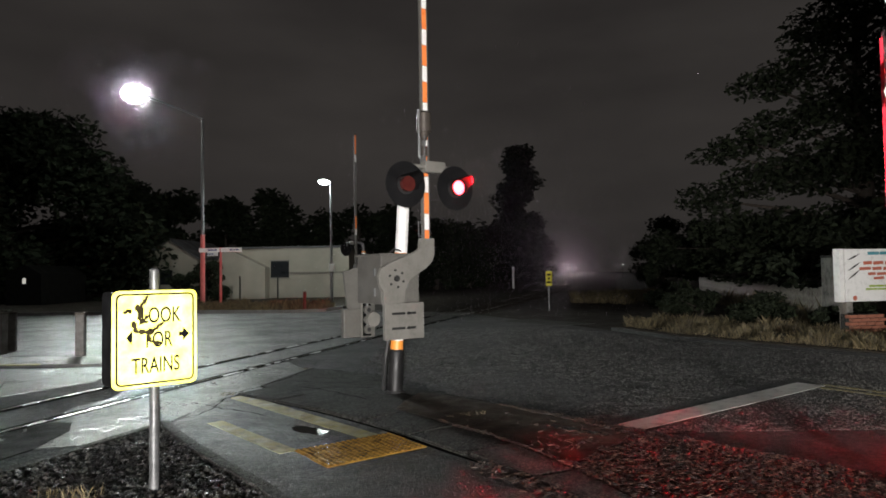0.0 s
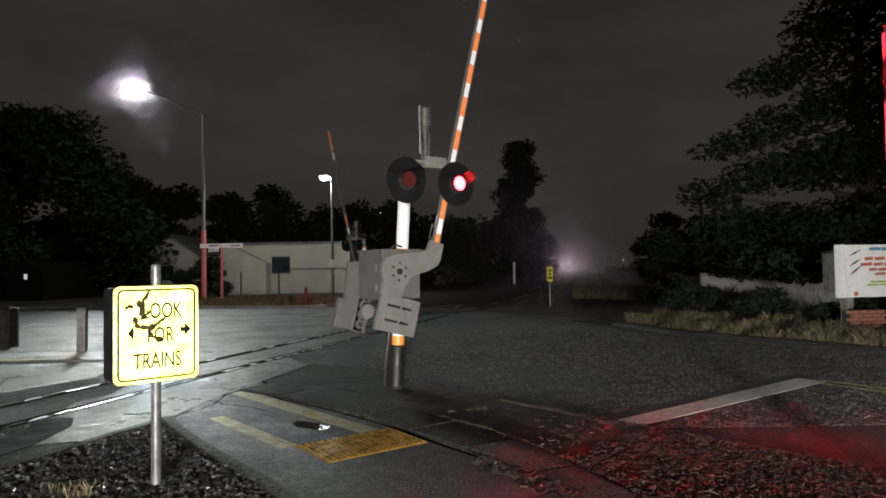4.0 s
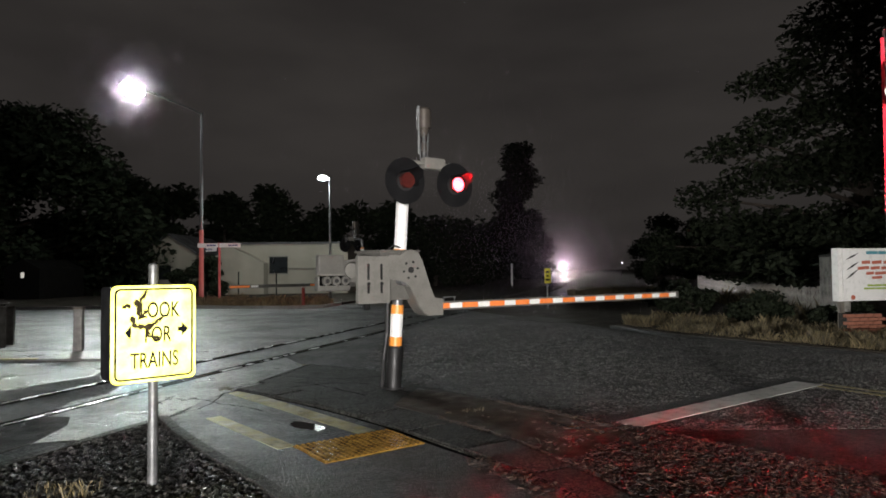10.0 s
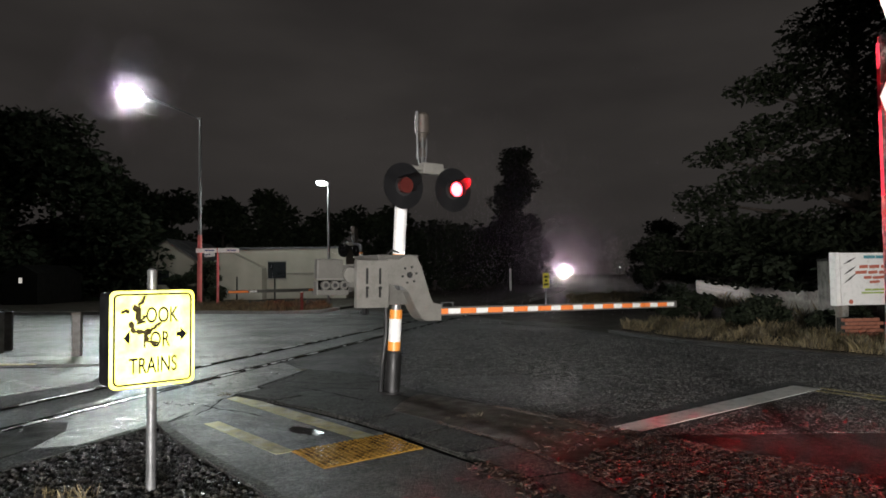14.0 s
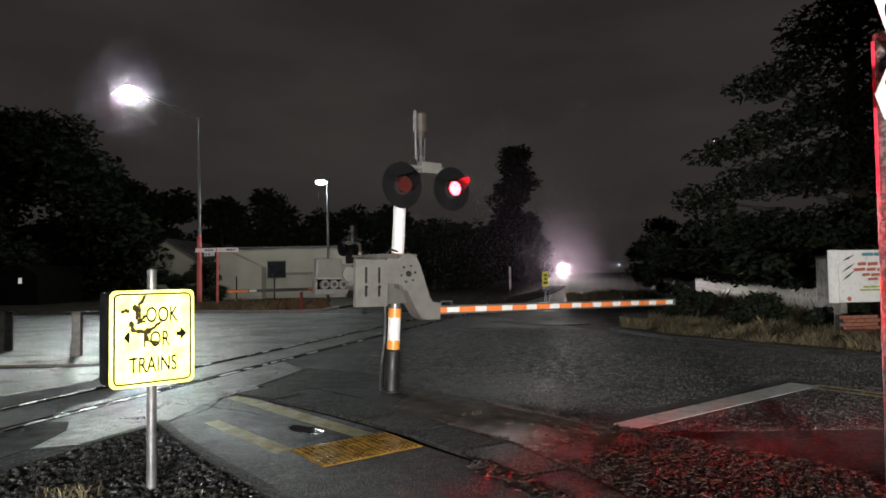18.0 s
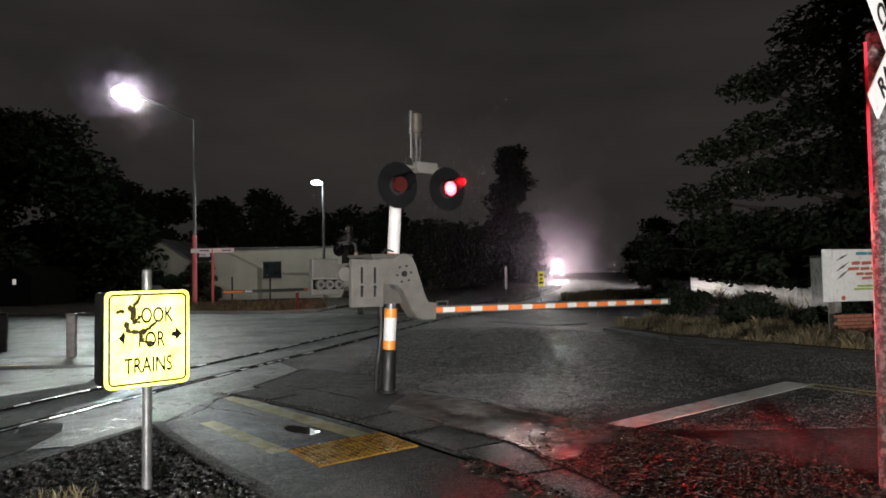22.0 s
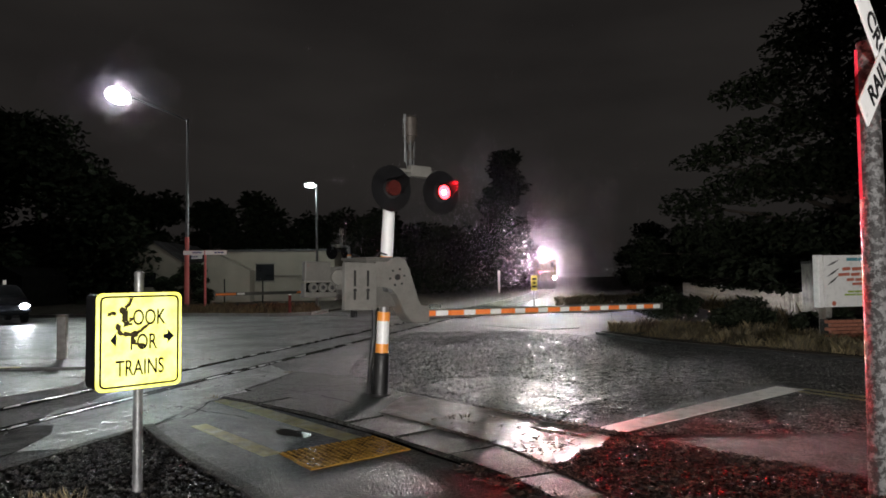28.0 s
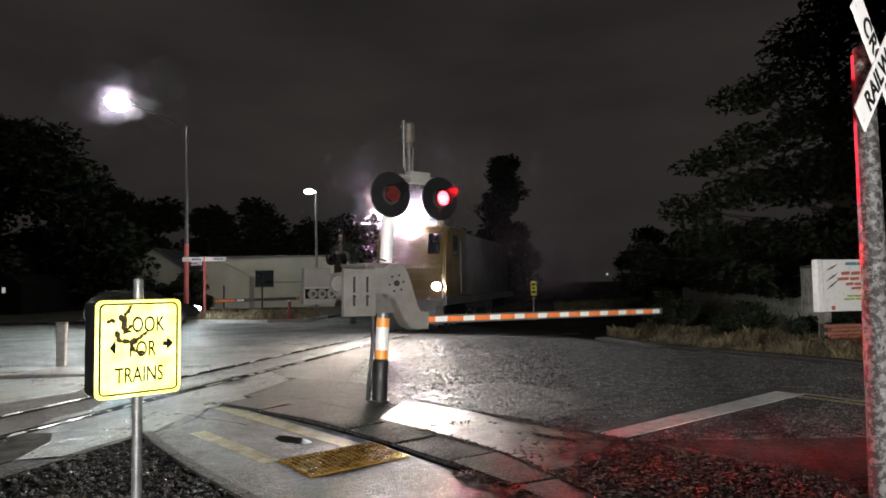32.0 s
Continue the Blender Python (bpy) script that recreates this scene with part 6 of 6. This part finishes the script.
    for x in (-1.1, 1.1):
        head(x, 1.5, 0.12, DITCH_GLOW, "ditch_light", -0.06, 0.42, 1.1)
    # the headlamps' glare, put into a cloud of fine drops that rides with the engine
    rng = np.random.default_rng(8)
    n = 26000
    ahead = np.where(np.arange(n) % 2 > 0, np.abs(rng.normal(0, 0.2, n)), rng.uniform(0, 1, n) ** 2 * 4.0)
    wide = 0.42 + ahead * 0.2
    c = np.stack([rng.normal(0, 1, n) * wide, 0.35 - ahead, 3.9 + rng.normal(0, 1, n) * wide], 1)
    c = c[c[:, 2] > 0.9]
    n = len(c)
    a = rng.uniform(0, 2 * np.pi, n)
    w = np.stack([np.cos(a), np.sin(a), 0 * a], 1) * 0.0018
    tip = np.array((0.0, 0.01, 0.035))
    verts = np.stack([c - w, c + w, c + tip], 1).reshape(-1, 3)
    stuff("headlamp_halo", verts.tolist(), np.arange(3 * n).reshape(-1, 3).tolist(), RAIN_HALO, "cloud of fine drops that draws the headlamp halo", "", root)
    # red tail-coloured marker lamp between the cab's lamps
    bm = mesh()
    rod(bm, (-0.6, -0.05, 2.1), (-0.6, 0.02, 2.1), 0.1, 0.1, 16)
    marker = part("marker_lamp", bm, BLACK_PAINT, root)
    bm = mesh()
    rod(bm, (-0.6, -0.06, 2.1), (-0.6, -0.05, 2.1), 0.085, 0.085, 16)
    part("lens", bm, RED_FACE, marker, "glowing red lens")
    return root


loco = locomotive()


def car():
    root = thing("car", pose(-22, 27, 0), "dark estate car with lit headlights", "car")
    # nose at +x
    bm = mesh()
    prism(bm, [(-2.2, 0.35), (2.15, 0.35), (2.22, 0.6), (2.05, 0.82), (1.05, 0.98), (0.25, 1.48), (-1.5, 1.5), (-2.15, 1.0)], -0.87, 0.87, SIDE)
    bmesh.ops.bevel(bm, geom=bm.edges[:], offset=0.09, segments=3, affect="EDGES")
    body = part("body", bm, CAR_PAINT, root, "glossy dark body", smooth=True)
    for sy in (-1, 1):
        bm = mesh()
        prism(bm, [(0.85, 1.0), (0.22, 1.4), (-1.35, 1.42), (-1.8, 1.02)], -0.015, 0.015, Matrix.Translation((0, sy * 0.868, 0)) @ SIDE)
        part("side_window", bm, DARK_GLASS, body)
        bm = mesh()
        bmesh.ops.create_uvsphere(bm, u_segments=14, v_segments=8, radius=0.12, matrix=pose(2.16, sy * 0.62, 0.68) @ Matrix.Diagonal((0.5, 1.3, 0.75, 1)))
        part("headlight", bm, CAR_GLOW, root, "glowing headlight")
        for x in (1.35, -1.35):
            bm = mesh()
            rod(bm, (x, sy * 0.7, 0.32), (x, sy * 0.88, 0.32), 0.32, 0.32, 24)
            wheel = part("wheel", bm, BLACK, root, "black tyre", smooth=True)
            bm = mesh()
            rod(bm, (x, sy * 0.87, 0.32), (x, sy * 0.89, 0.32), 0.2, 0.18, 16)
            part("rim", bm, GALVANISED, wheel)
    bm = mesh()
    box(bm, (0.62, 1.45, 0.02), (0.66, 0, 1.24), (0, 31, 0), bevel=0.005)
    part("windscreen", bm, DARK_GLASS, body)
    return root


parked = car()

# ---- what moves ----


def motions():
    # boom: level = 0, raised = 90
    swing = [(0, 90), (2.9, 90), (3.1, 89), (3.3, 86.5), (3.5, 83.5), (4.1, 73.6), (4.8, 60.6), (5.5, 48.1), (6, 38.9), (6.5, 31.4), (7, 24.1), (7.5, 18.0), (8, 12.4), (8.5, 8.3), (9, 3.7), (9.5, 1.2), (10, 0.0), (10.6, -0.7), (12, -0.9), (32, -0.9)]
    walk(near_arm, [(t, pose(-0.105, -0.36, 1.45, 0, -a, 0) @ Matrix.Translation((0.085, 0, 0.15))) for t, a in swing])
    far = [(0, 90), (2.9, 90), (3.1, 89), (3.5, 84), (4.2, 73), (5.0, 59), (5.5, 50), (6, 40.5), (6.5, 31), (7, 23), (7.5, 15), (8, 9), (8.5, 4.5), (9, 1.0), (10, 0), (32, 0)]
    walk(far_arm, [(t, pose(-0.105, -0.36, 1.45, 0, -a, 0) @ Matrix.Translation((0.085, 0, 0.15))) for t, a in far])
    # flashers: each reflector makes half a turn to show its lit side or its dull side
    beat, first = 0.783, 3.3 - 0.783 * 5
    for unit, shift, x in ((flashers[0], 0.0, FLASHER_X[0]), (flashers[1], 0.5, FLASHER_X[1]), (far_units[0], 0.5, FLASHER_X[0]), (far_units[1], 0.0, FLASHER_X[1])):
        rows, angle, n = [], 0.0, 0
        here = Vector((x, FLASHER_Y, FLASHER_Z))
        # lit while within the first half of its beat
        start_lit = (0 - first) / beat - shift
        lit = (start_lit % 1.0) < 0.5
        angle = 0.0 if lit else 180.0
        rows.append((0.0, angle))
        steps = []
        k = math.floor(start_lit) - 1
        t = first + (k + shift) * beat
        while t < 32.6:
            steps += [t, t + beat / 2]
            t += beat
        for s in steps:
            f = round(s * 30) if abs(s - round(s)) < 0.01 else math.floor(s * 30) - 1
            if f < 1 or f > 980:
                continue
            rows += [(f / 30, angle), ((f + 1) / 30, angle + 60), ((f + 2) / 30, angle + 120), ((f + 3) / 30, angle + 180)]
            angle += 180
        rows.append((34.0, angle))
        walk(unit, [(t, Matrix.Translation(here) @ pose(0, 0, 0, 0, 0, a)) for t, a in rows])
    # train along the track
    rows = []
    for k in range(65):
        t = k * 0.5
        y = 22.6 + 13.3 * (32 - t)
        rows.append((t, pose(track_x(y), y, 0.02, 0, 0, -math.degrees(math.atan(track_slope(y))))))
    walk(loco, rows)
    way = [(0, -46, 24.0, 0), (20, -46, 24.0, 0), (24, -34, 25.0, -12), (26.5, -21.6, 26.0, -34), (27.5, -18.4, 26.4, -45), (28.4, -16.95, 26.5, -46), (29.0, -15.9, 26.5, -43), (29.6, -15.3, 26.6, -41), (30.0, -15.05, 26.7, -38), (30.4, -14.7, 26.8, -24), (30.8, -14.2, 26.9, -2), (31.2, -13.6, 27.1, 14), (32, -12.2, 27.9, 26)]
    walk(parked, [(t, pose(x, y, 0.02, 0, 0, a)) for t, x, y, a in way])


motions()
